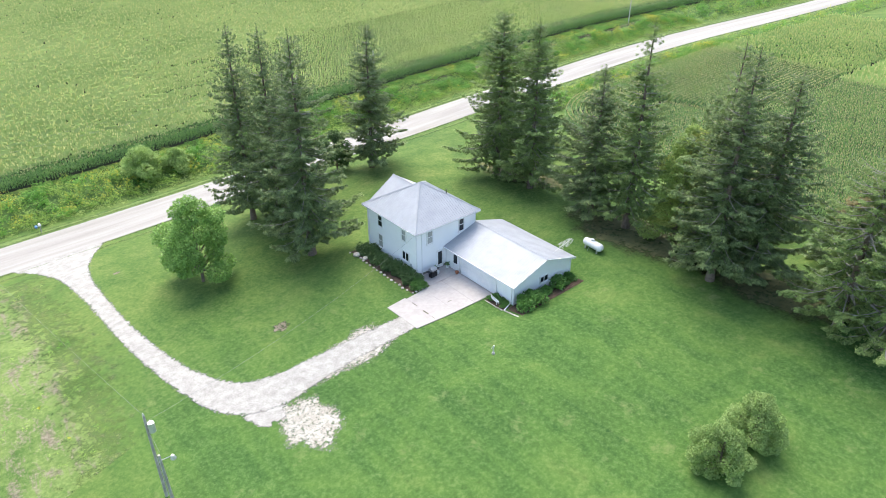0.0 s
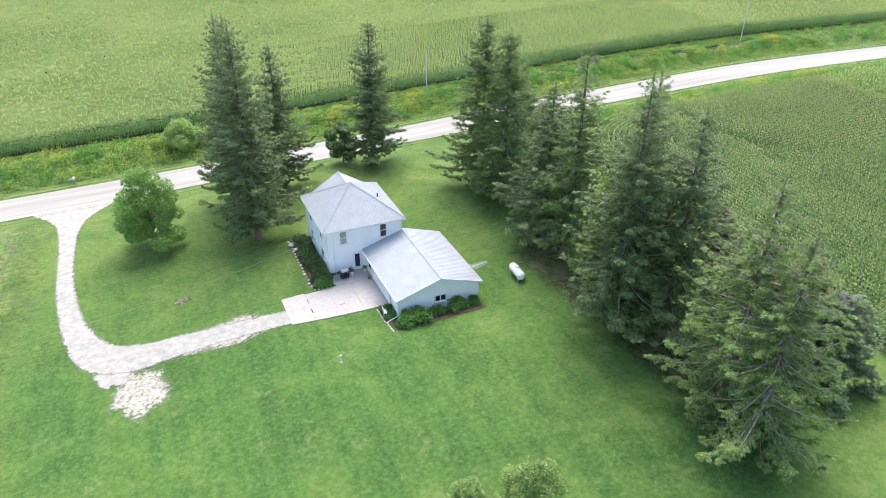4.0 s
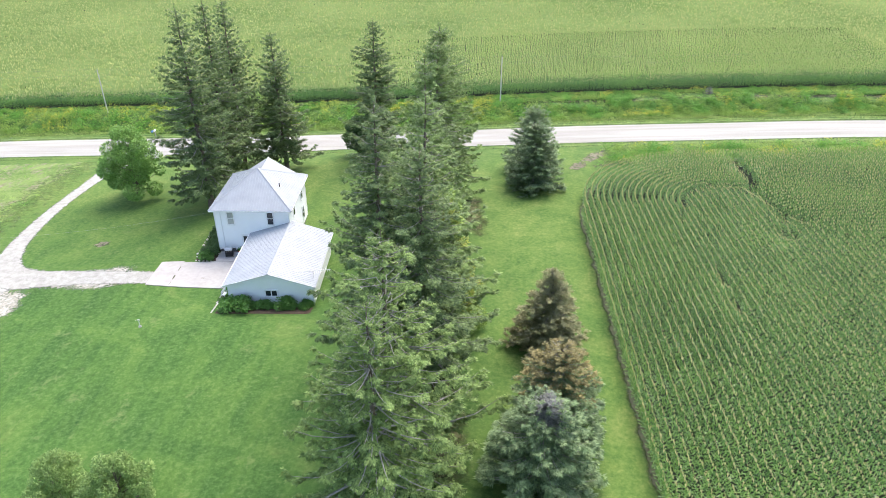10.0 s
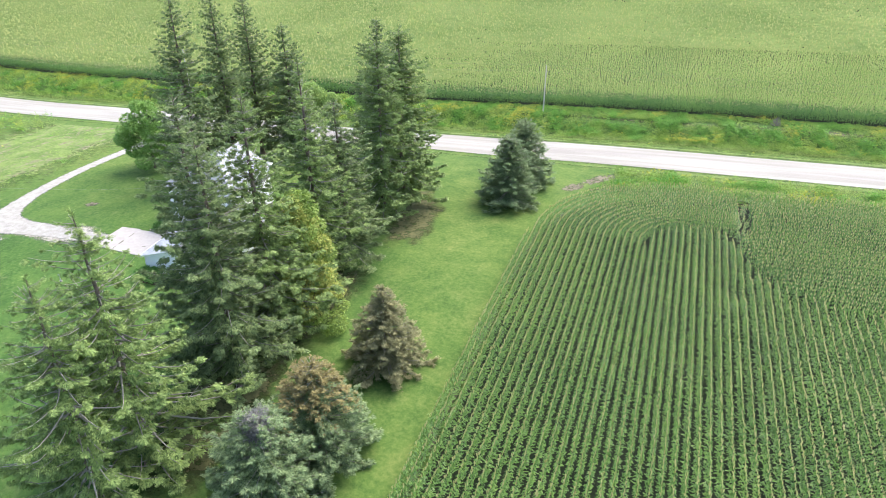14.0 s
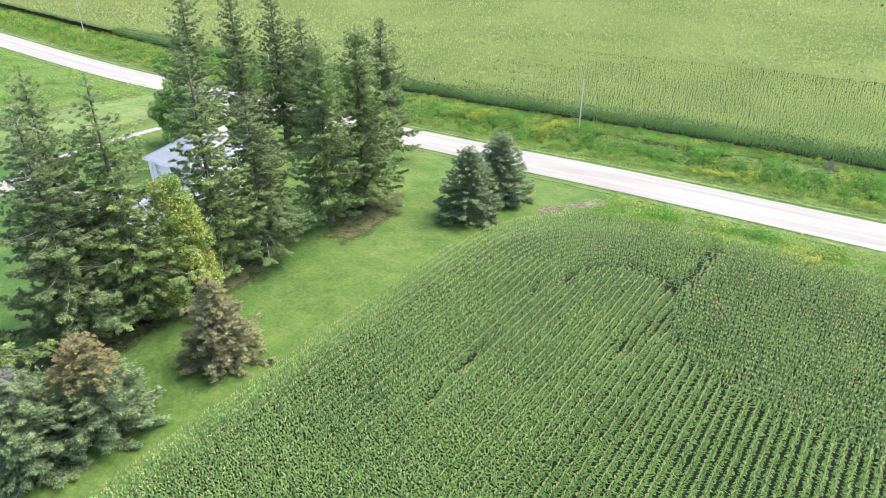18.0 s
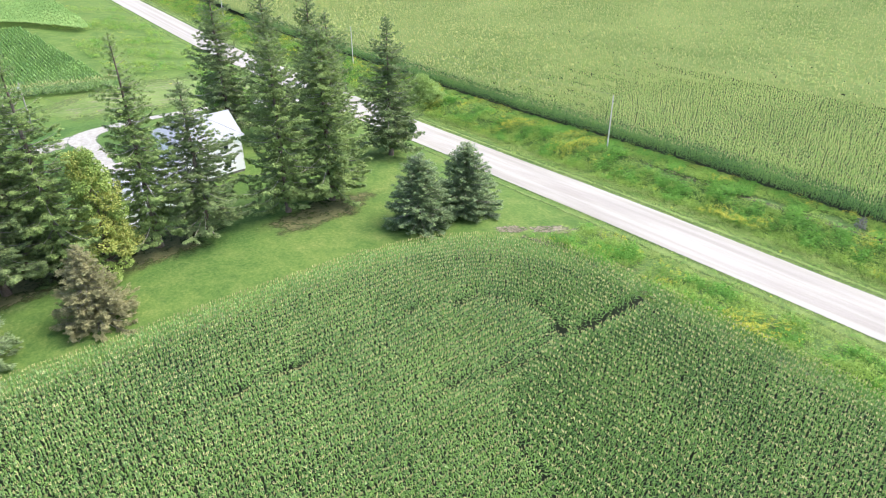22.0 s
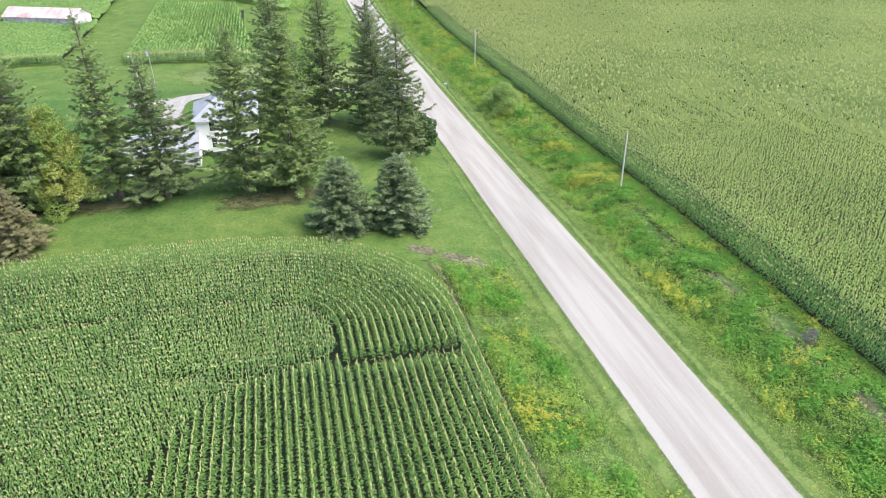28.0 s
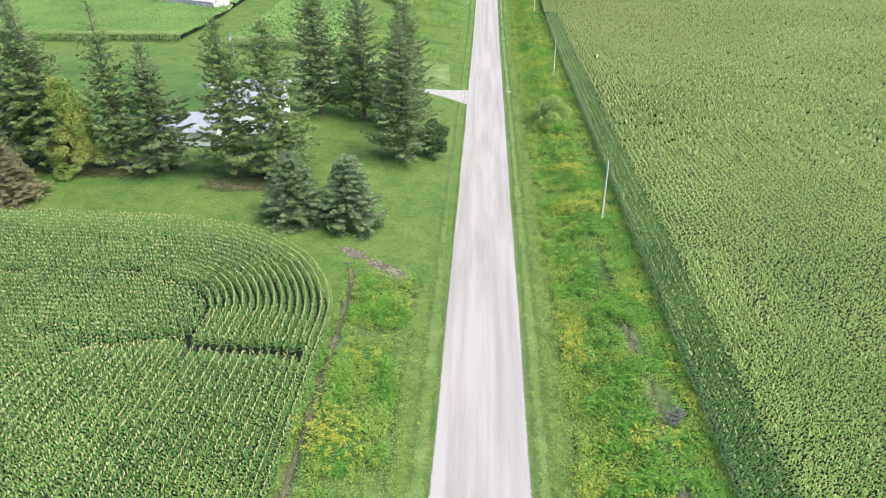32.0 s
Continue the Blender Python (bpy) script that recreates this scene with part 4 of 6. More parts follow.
for k, x, y, H, turn, w, label in ((1, 61.9, 64.8, 21.7, 0, 1.05, "broad dense green spruce in the shelter belt"), (1, 62, 58.4, 21.2, 130, 0.92, "broad dense green spruce in the shelter belt"),
                                   (2, 62.2, 48.2, 17.6, 30, 1.05, "mid-sized green spruce in the shelter belt"), (3, 61.9, 42.5, 23.0, 60, 1.0, "thin sparse spruce with a bare grey top"),
                                   (0, 59.2, 29.6, 23.2, 300, 0.95, tall), (3, 62.6, 33.0, 22.5, 190, 1.1, "thin sparse spruce with a bare grey top"), (0, 62.6, 27.2, 21.2, 110, 0.95, tall),
                                   (4, 61.2, 17.6, 19.8, 45, 1.05, "olive green spruce with bare grey limbs showing"), (4, 60.6, 13.6, 17.6, 215, 0.95, "olive green spruce with bare grey limbs showing")):
    b0 = (24, 22, 20, 23, 20)[k]
    tree_thing("spruce_tree", SP[k], x, y, turn, w, 1.04 * H / b0, label, "spruce tree", row_tree)
YS = spruce_meshes(51, 9.3, 4.3, 0.3, 0.02, 0.5, 1.5, BLUE_SPRUCE, power=0.66, spray=0.42, whorl=0.44, fine=1.4, lump=0.4)
tree_thing("spruce_tree", YS, 74.5, 69.6, 0, 1.0, 0.99, "young blue-green spruce with dense boughs to the ground", "spruce tree", "young spruces")
tree_thing("spruce_tree", YS, 74.6, 76.9, 140, 1.02, 1.02, "young blue-green spruce with dense boughs to the ground", "spruce tree", "young spruces")
tree_thing("spruce_tree", spruce_meshes(52, 8.5, 3.7, 0.4, 0.02, 0.7, 1.6, BROWN_SPRUCE, power=0.88, spray=0.38, whorl=0.44, fine=1.4, lump=0.3), 73.1, 33.0, 0, 1.0, 1.0, "browning young spruce of plain cone shape", "spruce tree", "young spruces")
tree_thing("spruce_tree", spruce_meshes(53, 8.8, 4.3, 0.4, 0.03, 0.5, 1.6, BLUE_SPRUCE, ORANGE_SPRUCE, 0.74, 0.68, 0.4, 0.44, tipw=0.45, fine=1.4, lump=0.35), 72.6, 22.1, 40, 1.0, 1.0, "young spruce with a dying orange-brown top", "spruce tree", "young spruces")
tree_thing("spruce_tree", spruce_meshes(54, 8.3, 4.4, 0.4, 0.02, 0.5, 1.6, BLUE_SPRUCE, GREY_SPRUCE, 0.82, 0.64, 0.4, 0.44, tipw=-0.5, fine=1.4, lump=0.35), 71.4, 17.2, 80, 1.0, 1.0, "young blue spruce with a grey dead top", "spruce tree", "young spruces")
tree_thing("maple_tree", broadleaf_meshes(61, 10.4, 4.3, 22000, MAPLE, 0.26, 1.9, 12, 0.72), 20.2, 68.0, 0, 1.0, 1.0, "round-crowned green maple on the lawn by the driveway", "maple tree")
tree_thing("hardwood_tree", broadleaf_meshes(62, 13.8, 3.9, 24000, OLIVE, 0.24, 1.2, 18, 0.8, YELLOW_LEAF, 0.28, True), 63.6, 37.0, 0, 1.0, 1.0, "olive hardwood with yellowing boughs among the spruces", "tree")
tree_thing("hardwood_tree", broadleaf_meshes(63, 6.2, 2.6, 7000, SHRUB, 0.3, 0.8, 8, 0.9), 48.2, 85.2, 0, 1.0, 1.0, "small dark round-crowned tree by the road", "tree")
SB = broadleaf_meshes(64, 4.2, 2.6, 17000, SILVER_LEAF, 0.15, 0.3, 9, 0.8)
tree_thing("shrub", SB, 38.1, 15.2, 0, 0.92, 1.0, "pale silvery green shrub on the open lawn", "shrub", "lawn shrubs")
tree_thing("shrub", SB, 42.6, 15.2, 120, 0.95, 1.05, "pale silvery green shrub on the open lawn", "shrub", "lawn shrubs")


# ---- house ----
def siding_wall(pts, y0, lap=0.2, depth=0.025):
    """A wall face of lapped boards in the xz plane at y0, facing -y, cut to the polygon pts (x, z) that is convex."""
    bm = bmesh.new()
    zs = [p[1] for p in pts]
    z = min(zs)
    while z < max(zs) - 1e-4:
        z1 = min(z + lap, max(zs))

        def span(h):
            xs = []
            for (xa, za), (xb, zb) in zip(pts, pts[1:] + pts[:1]):
                if abs(za - zb) > 1e-6 and min(za, zb) - 1e-6 <= h <= max(za, zb) + 1e-6:
                    xs.append(xa + (xb - xa) * (h - za) / (zb - za))
            return (min(xs), max(xs)) if xs else None
        lo, hi = span(z + 1e-5), span(z1 - 1e-5)
        if lo and hi:
            a = [bm.verts.new((x, y, h)) for x, y, h in ((lo[0], y0 - depth, z), (lo[1], y0 - depth, z), (hi[1], y0, z1), (hi[0], y0, z1))]
            bm.faces.new(a)
            b = [bm.verts.new((x, y0, z)) for x in lo]
            bm.faces.new((b[0], b[1], a[1], a[0]))
        z = z1
    return bm


def turned(bm, m):
    bmesh.ops.transform(bm, matrix=m, verts=bm.verts[:])
    return bm


def window(parent, m, w, h, glass, sashes=1, label="", two=False):
    """A framed window in the xz plane of m, facing -y, its sill middle at m's origin."""
    fr = bmesh.new()
    b = 0.11
    for x0, x1, z0, z1 in ((-w / 2 - b, -w / 2, -b, h + b), (w / 2, w / 2 + b, -b, h + b), (-w / 2, w / 2, h, h + b), (-w / 2, w / 2, -b, 0)):
        box(fr, x0, x1, -0.075, 0.02, z0, z1)
    if sashes == 2:
        box(fr, -w / 2, w / 2, -0.055, 0.0, h * 0.5 - 0.03, h * 0.5 + 0.03)
    if two:
        box(fr, -0.05, 0.05, -0.06, 0.0, 0, h)
    f = part("window", turned(fr, m), TRIM, parent, label)
    part("sill", turned(boxed(-w / 2 - b - 0.03, w / 2 + b + 0.03, -0.12, 0.0, -b - 0.05, -b, 0.01), m), TRIM, f)
    n = 2 if (two or sashes == 2) else 1
    for k in range(n):
        if two:
            part("pane", turned(boxed(-w / 2 if k == 0 else 0.05, -0.05 if k == 0 else w / 2, -0.035, -0.02, 0, h), m), glass, f)
        elif n == 2:
            part("pane", turned(boxed(-w / 2, w / 2, -0.035 - 0.012 * (1 - k), -0.02, h * 0.5 * k + (0.03 if k else 0), h * 0.5 * (k + 1) - (0 if k else 0.03)), m), glass, f)
        else:
            part("pane", turned(boxed(-w / 2, w / 2, -0.035, -0.02, 0, h), m), glass, f)
    return f


def roof_face(parent, corners, ribs_along, gap=0.3, name="roof_panel", thick=0.07):
    """A sloping metal roof face with raised ribs that run down the slope. corners: eave a, eave b, then the upper corners from b's side."""
    c = [Vector(p) for p in corners]
    nrm = (c[1] - c[0]).cross(c[-1] - c[0]).normalized()
    if nrm.z < 0:
        nrm = -nrm
    panel = part(name, poly_solid(bmesh.new(), c, nrm * -thick), METAL_ROOF, parent)
    e = (c[1] - c[0])
    L = e.length
    e.normalize()
    up = nrm.cross(e)
    if up.z < 0:
        up = -up
    loc = [((p - c[0]).dot(e), (p - c[0]).dot(up)) for p in c]
    s = gap / 2
    while s < L:
        bm = bmesh.new()
        vs = []
        for (xa, za), (xb, zb) in zip(loc, loc[1:] + loc[:1]):
            if abs(xa - xb) > 1e-6 and min(xa, xb) <= s <= max(xa, xb):
                vs.append(za + (zb - za) * (s - xa) / (xb - xa))
        if len(vs) >= 2 and max(vs) - min(vs) > 0.15:
            p0, p1 = c[0] + e * s + up * (min(vs) + 0.02), c[0] + e * s + up * (max(vs) - 0.03)
            q = [p0 - e * 0.022, p0 + e * 0.022, p1 + e * 0.022, p1 - e * 0.022]
            hi = [p0 - e * 0.012 + nrm * 0.014, p0 + e * 0.012 + nrm * 0.014, p1 + e * 0.012 + nrm * 0.014, p1 - e * 0.012 + nrm * 0.014]
            v = [bm.verts.new(p) for p in q + hi]
            for f in ((4, 5, 6, 7), (0, 1, 5, 4), (1, 2, 6, 5), (2, 3, 7, 6), (3, 0, 4, 7)):
                bm.faces.new([v[i] for i in f])
            part("rib", bm, METAL_ROOF, panel)
        s += gap
    return panel


def cap(parent, a, b, w=0.16, t=0.05, name="ridge_cap", mat=None):
    a, b = Vector(a), Vector(b)
    d = (b - a).normalized()
    s = d.cross(Vector((0, 0, 1))).normalized() * w
    bm = bmesh.new()
    up = Vector((0, 0, t))
    dn = Vector((0, 0, -w * 0.45))
    pts = [a - s + dn, a + up, a + s + dn, b - s + dn, b + up, b + s + dn]
    v = [bm.verts.new(p) for p in pts]
    for f in ((0, 1, 4, 3), (1, 2, 5, 4), (0, 3, 5, 2), (0, 2, 1), (3, 4, 5)):
        bm.faces.new([v[i] for i in f])
    return part(name, bm, mat or METAL_ROOF, parent)


HOUSE = pose(41.6, 51.0, 0, 0, 0, 1.4)
EAVE, APEX = 5.52, 8.44


def build_house():
    h = thing("house", HOUSE, "two-storey white farmhouse with a pale metal hip roof", "house")
    x0, x1, y0, y1 = -4.1, 4.25, 0.1, 8.95
    core = boxed(x0 + 0.03, x1 - 0.03, y0 + 0.03, y1 - 0.03, 0.3, EAVE - 0.1)
    part("wall", core, SIDING, h)
    part("foundation", boxed(x0 + 0.06, x1 - 0.06, y0 + 0.06, y1 - 0.06, -1.6, 0.42), FOUNDATION, h, "rough stone foundation")
    W, D = x1 - x0, y1 - y0
    sides = ((pose((x0 + x1) / 2, y0, 0), W), (pose(x1, (y0 + y1) / 2, 0, 0, 0, 90), D), (pose((x0 + x1) / 2, y1, 0, 0, 0, 180), W), (pose(x0, (y0 + y1) / 2, 0, 0, 0, -90), D))
    for m, w in sides:
        part("siding", turned(siding_wall([(-w / 2, 0.32), (w / 2, 0.32), (w / 2, EAVE - 0.08), (-w / 2, EAVE - 0.08)], 0.0), m), SIDING, h)
    for x in (x0, x1):
        for y in (y0, y1):
            part("corner_board", boxed(x - 0.05, x + 0.05, y - 0.05, y + 0.05, 0.3, EAVE - 0.06), TRIM, h)
    window(h, pose(-2.32, y0 - 0.03, 3.68), 0.66, 1.45, SHADE_GLASS, 2, "white sash window with a drawn blind")
    window(h, pose(2.15, y0 - 0.03, 3.68), 0.62, 1.45, GLASS, 2, "white sash window with dark panes")
    wm = lambda y, z: pose(x0 - 0.03, y, z, 0, 0, -90)
    window(h, wm(6.5, 3.72), 0.68, 1.35, GLASS, 2, "white sash window with dark panes")
    window(h, wm(2.2, 3.72), 0.68, 1.35, SHADE_GLASS, 2, "white sash window with a drawn blind")
    window(h, wm(6.5, 1.1), 0.68, 1.5, SHADE_GLASS, 2, "white sash window with a drawn blind")
    window(h, wm(1.95, 1.42), 1.05, 0.95, GLASS, 1, "low double window with dark panes", True)
    em = lambda y, z: pose(x1 + 0.03, y, z, 0, 0, 90)
    for y in (2.4, 6.6):
        window(h, em(y, 3.72), 0.68, 1.35, GLASS, 2, "white sash window with dark panes")
        window(h, em(y, 1.1), 0.68, 1.5, GLASS, 2, "white sash window with dark panes")
    # back door to the patio
    d = part("door", boxed(-1.36, -0.42, y0 - 0.07, y0 - 0.005, 0.12, 2.36, 0.01), TRIM, h, "white storm door with a tall dark pane")
    part("pane", boxed(-1.18, -0.66, y0 - 0.088, y0 - 0.06, 0.55, 2.12), GLASS, d)
    part("door_handle", tube(bmesh.new(), (-0.55, y0 - 0.1, 1.05), (-0.55, y0 - 0.1, 1.2), 0.018), STEEL, d)
    part("door_step", boxed(-1.5, -0.3, y0 - 0.55, y0 - 0.07, -0.05, 0.11, 0.015), CONCRETE, h)
    # downspout and hose box on the corner
    sp = bmesh.new()
    tube(sp, (-3.42, y0 - 0.06, 0.15), (-3.42, y0 - 0.06, EAVE - 0.15), 0.045, n=6)
    tube(sp, (-3.42, y0 - 0.06, 0.18), (-3.42, y0 - 0.4, 0.06), 0.045, n=6)
    part("downspout", sp, TRIM, h)
    sp = bmesh.new()
    tube(sp, (x0 - 0.06, y1 - 0.25, 0.35), (x0 - 0.06, y1 - 0.25, EAVE - 0.15), 0.045, n=6)
    tube(sp, (x0 - 0.06, y1 - 0.25, 0.38), (x0 - 2.3, y1 + 0.45, -0.35), 0.07, n=6)
    part("downspout", sp, TRIM, h)
    part("meter_box", boxed(x0 - 0.17, x0 - 0.03, 0.9, 1.12, 0.9, 1.35, 0.02), GALVANISED, h)
    # roof: hip with a cross gable to the north
    ex0, ex1, ey0, ey1 = -4.55, 4.68, -0.34, 9.4
    ap = ((ex0 + ex1) / 2 + 0.05, (ey0 + ey1) / 2 + 0.1, APEX)
    A, B, C, D_ = (ex0, ey0, EAVE), (ex1, ey0, EAVE), (ex1, ey1, EAVE), (ex0, ey1, EAVE)
    for a, b in ((A, B), (B, C), (C, D_), (D_, A)):
        roof_face(h, [a, b, ap], True, 0.3)
    for a in (A, B, C, D_):
        cap(h, Vector(a) + Vector((0, 0, 0.03)), Vector(ap) + Vector((0, 0, 0.03)), 0.13, 0.045, "hip_cap")
    gx, gz_, gy = 0.08, 7.72, 9.55
    hw = 3.45
    ry = ap[1] + (APEX - gz_) / (APEX - EAVE) * (ey1 - ap[1])
    for s in (-1, 1):
        roof_face(h, [(gx + s * hw, ey1 - 0.05, EAVE + 0.02), (gx + s * hw, gy, EAVE + 0.02), (gx, gy, gz_), (gx, ry, gz_)], True, 0.3)
    cap(h, (gx, ry, gz_ + 0.03), (gx, gy, gz_ + 0.03), 0.13, 0.045)
    part("gable", poly_solid(bmesh.new(), [(gx - hw + 0.3, 9.18, EAVE - 0.1), (gx + hw - 0.3, 9.18, EAVE - 0.1), (gx, 9.18, gz_ - 0.2)], (0, 0.12, 0)), SIDING, h)
    part("soffit", boxed(ex0 + 0.05, ex1 - 0.05, ey0 + 0.05, ey1 - 0.05, EAVE - 0.14, EAVE - 0.085), TRIM, h)
    for nm, b in (("fascia", (ex0, ex1, ey0 - 0.02, ey0 + 0.05)), ("fascia", (ex0, ex1, ey1 - 0.05, ey1 + 0.02)), ("fascia", (ex0 - 0.02, ex0 + 0.05, ey0 + 0.052, ey1 - 0.052)), ("fascia", (ex1 - 0.05, ex1 + 0.02, ey0 + 0.052, ey1 - 0.052))):
        part(nm, boxed(*b, EAVE - 0.19, EAVE - 0.02), TRIM, h)
    vp = bmesh.new()
    tube(vp, (2.75, 3.3, 6.5), (2.75, 3.3, 7.25), 0.06)
    part("vent_pipe", vp, BLACK, h)


def build_garage():
    g = thing("garage", HOUSE, "attached white garage with a low gabled metal roof", "garage")
    x0, x1, y0, y1, e, r = 0.05, 8.6, -10.35, 0.02, 2.58, 3.98
    ym = 0.3
    mid = 4.33
    part("wall", boxed(x0 + 0.03, x1 - 0.03, y0 + 0.03, y1 - 0.02, -0.9, e - 0.02), SIDING, g)
    part("wall", boxed(4.31, x1 - 0.03, y1 - 0.02, ym, -0.9, e - 0.02), SIDING, g)
    part("gable", poly_solid(bmesh.new(), [(x0 + 0.03, y0 + 0.04, e - 0.02), (x1 - 0.03, y0 + 0.04, e - 0.02), (mid, y0 + 0.04, r - 0.12)], (0, 0.14, 0)), SIDING, g)
    part("gable", poly_solid(bmesh.new(), [(4.32, ym - 0.14, e - 0.02), (x1 - 0.03, ym - 0.14, e - 0.02), (mid, ym - 0.14, r - 0.12)], (0, 0.13, 0)), SIDING, g)
    w = x1 - x0
    part("siding", siding_wall([(x0, 0.02), (x1, 0.02), (x1, e), (mid, r - 0.1), (x0, e)], y0), SIDING, g)
    part("siding", turned(siding_wall([(-5.15, 0.02), (5.15, 0.02), (5.15, e - 0.05), (-5.15, e - 0.05)], 0.0), pose(x1, (y0 + y1) / 2, 0, 0, 0, 90)), SIDING, g)
    part("siding", turned(siding_wall([(-0.9, 0.02), (1.35, 0.02), (1.35, e - 0.05), (-0.9, e - 0.05)], 0.0), pose(x0, -9.0, 0, 0, 0, -90)), SIDING, g)
    part("siding", turned(siding_wall([(-1.1, 0.02), (1.0, 0.02), (1.0, e - 0.05), (-1.1, e - 0.05)], 0.0), pose(x0, -1.05, 0, 0, 0, -90)), SIDING, g)
    part("foundation", boxed(x0 + 0.01, x1 + 0.01, y0 - 0.01, y1 - 0.03, -0.9, 0.08), CONCRETE, g)
    for x, y in ((x0, y0), (x1, y0)):
        part("corner_board", boxed(x - 0.05, x + 0.05, y - 0.05, y + 0.05, 0.0, e - 0.04), TRIM, g)
    # overhead door in four panels, man door
    d = part("garage_door", boxed(x0 - 0.04, x0 + 0.02, -7.75, -2.35, 0.06, 2.28), TRIM, g, "wide white overhead door, closed")
    for k in range(4):
        part("door_panel", boxed(x0 - 0.075, x0 - 0.03, -7.7, -2.4, 0.1 + k * 0.54, 0.61 + k * 0.54, 0.02), TRIM, d)
    for y in (-7.84, -2.26):
        part("door_jamb", boxed(x0 - 0.08, x0 + 0.0, y - 0.07, y + 0.07, 0.05, 2.36), TRIM, g)
    m = part("door", boxed(x0 - 0.06, x0 + 0.0, -1.98, -1.02, 0.08, 2.2, 0.01), TRIM, g, "white side door with a dark upper pane")
    part("pane", boxed(x0 - 0.085, x0 - 0.05, -1.78, -1.22, 0.95, 2.0), GLASS, m)
    part("door_handle", tube(bmesh.new(), (x0 - 0.1, -1.15, 1.0), (x0 - 0.1, -1.15, 1.12), 0.02), STEEL, m)
    window(g, pose(4.4, y0 - 0.03, 1.22), 1.1, 0.62, GLASS, 1, "small double window with dark panes", True)
    # roof
    ex0, ex1, ey0 = -0.36, 8.98, -10.72
    lo = e - 0.06
    roof_face(g, [(ex0, ey0, lo), (ex0, 0.08, lo), (mid, 0.08, r), (mid, ey0, r)], True, 0.3)
    roof_face(g, [(ex1, ey0, lo), (ex1, 0.46, lo), (mid, 0.46, r), (mid, ey0, r)], True, 0.3)
    cap(g, (mid, ey0 - 0.02, r + 0.03), (mid, 0.06, r + 0.03), 0.16, 0.045)
    for x, a, b in ((ex0, ey0, 0.07), (ex1, ey0, 0.45)):
        gut = boxed(x - 0.09, x + 0.02, a, b, lo - 0.15, lo - 0.015, 0.02)
        part("gutter", gut, TRIM, g, "white eaves gutter")
    for sx in (-1, 1):
        xe = ex0 if sx < 0 else ex1
        part("barge_board", poly_solid(bmesh.new(), [(xe, ey0 - 0.03, lo - 0.17), (xe, ey0 - 0.03, lo - 0.0), (mid, ey0 - 0.03, r + 0.0), (mid, ey0 - 0.03, r - 0.17)], (0, 0.05, 0)), TRIM, g)
    part("soffit", boxed(ex0 + 0.02, x0 - 0.06, ey0 + 0.03, 0.05, lo - 0.16, lo - 0.12), TRIM, g)
    part("soffit", boxed(x1 + 0.06, ex1 - 0.03, ey0 + 0.03, 0.4, lo - 0.16, lo - 0.12), TRIM, g)
    sp = bmesh.new()
    tube(sp, (x0 - 0.08, y0 + 0.25, 0.3), (x0 - 0.08, y0 + 0.25, lo - 0.12), 0.05, n=6)
    tube(sp, (x0 - 0.08, y0 + 0.25, 0.34), (x0 - 1.35, y0 - 0.05, 0.12), 0.06, n=6)
    part("downspout", sp, TRIM, g, "white downspout with a long outlet")
    sp = bmesh.new()
    tube(sp, (x1 + 0.08, y0 + 0.2, 0.2), (x1 + 0.08, y0 + 0.2, lo - 0.12), 0.05, n=6)
    part("downspout", sp, TRIM, g)


def build_antenna():
    a = thing("tv_antenna", HOUSE @ pose(8.55, -9.2, 2.5), "grey metal television aerial clamped to the garage eave", "aerial")
    part("mast", tube(bmesh.new(), (0, 0, -2.5), (0, 0, 1.1), 0.025), GALVANISED, a)
    part("boom", tube(bmesh.new(), (-1.75, -0.3, 0.95), (1.75, 0.3, 1.0), 0.035, n=6), GALVANISED, a)
    for k in range(9):
        x = -0.15 + k * 0.22
        w = 1.15 - k * 0.07
        part("element", tube(bmesh.new(), (x + 0.17 * w, x * 0.17 - w / 2, 0.98), (x - 0.17 * w, x * 0.17 + w / 2, 0.98), 0.02, n=5), GALVANISED, a)
    for k in range(3):
        x = -0.5 - k * 0.5
        part("element", tube(bmesh.new(), (x, x * 0.17 - 0.32, 0.95), (x, x * 0.17 + 0.32, 0.95), 0.02, n=5), GALVANISED, a)


build_house()
build_garage()
build_antenna()


# ---- patio, beds and yard things ----
def on_house(x, y):
    return HOUSE @ Vector((x, y, 0))


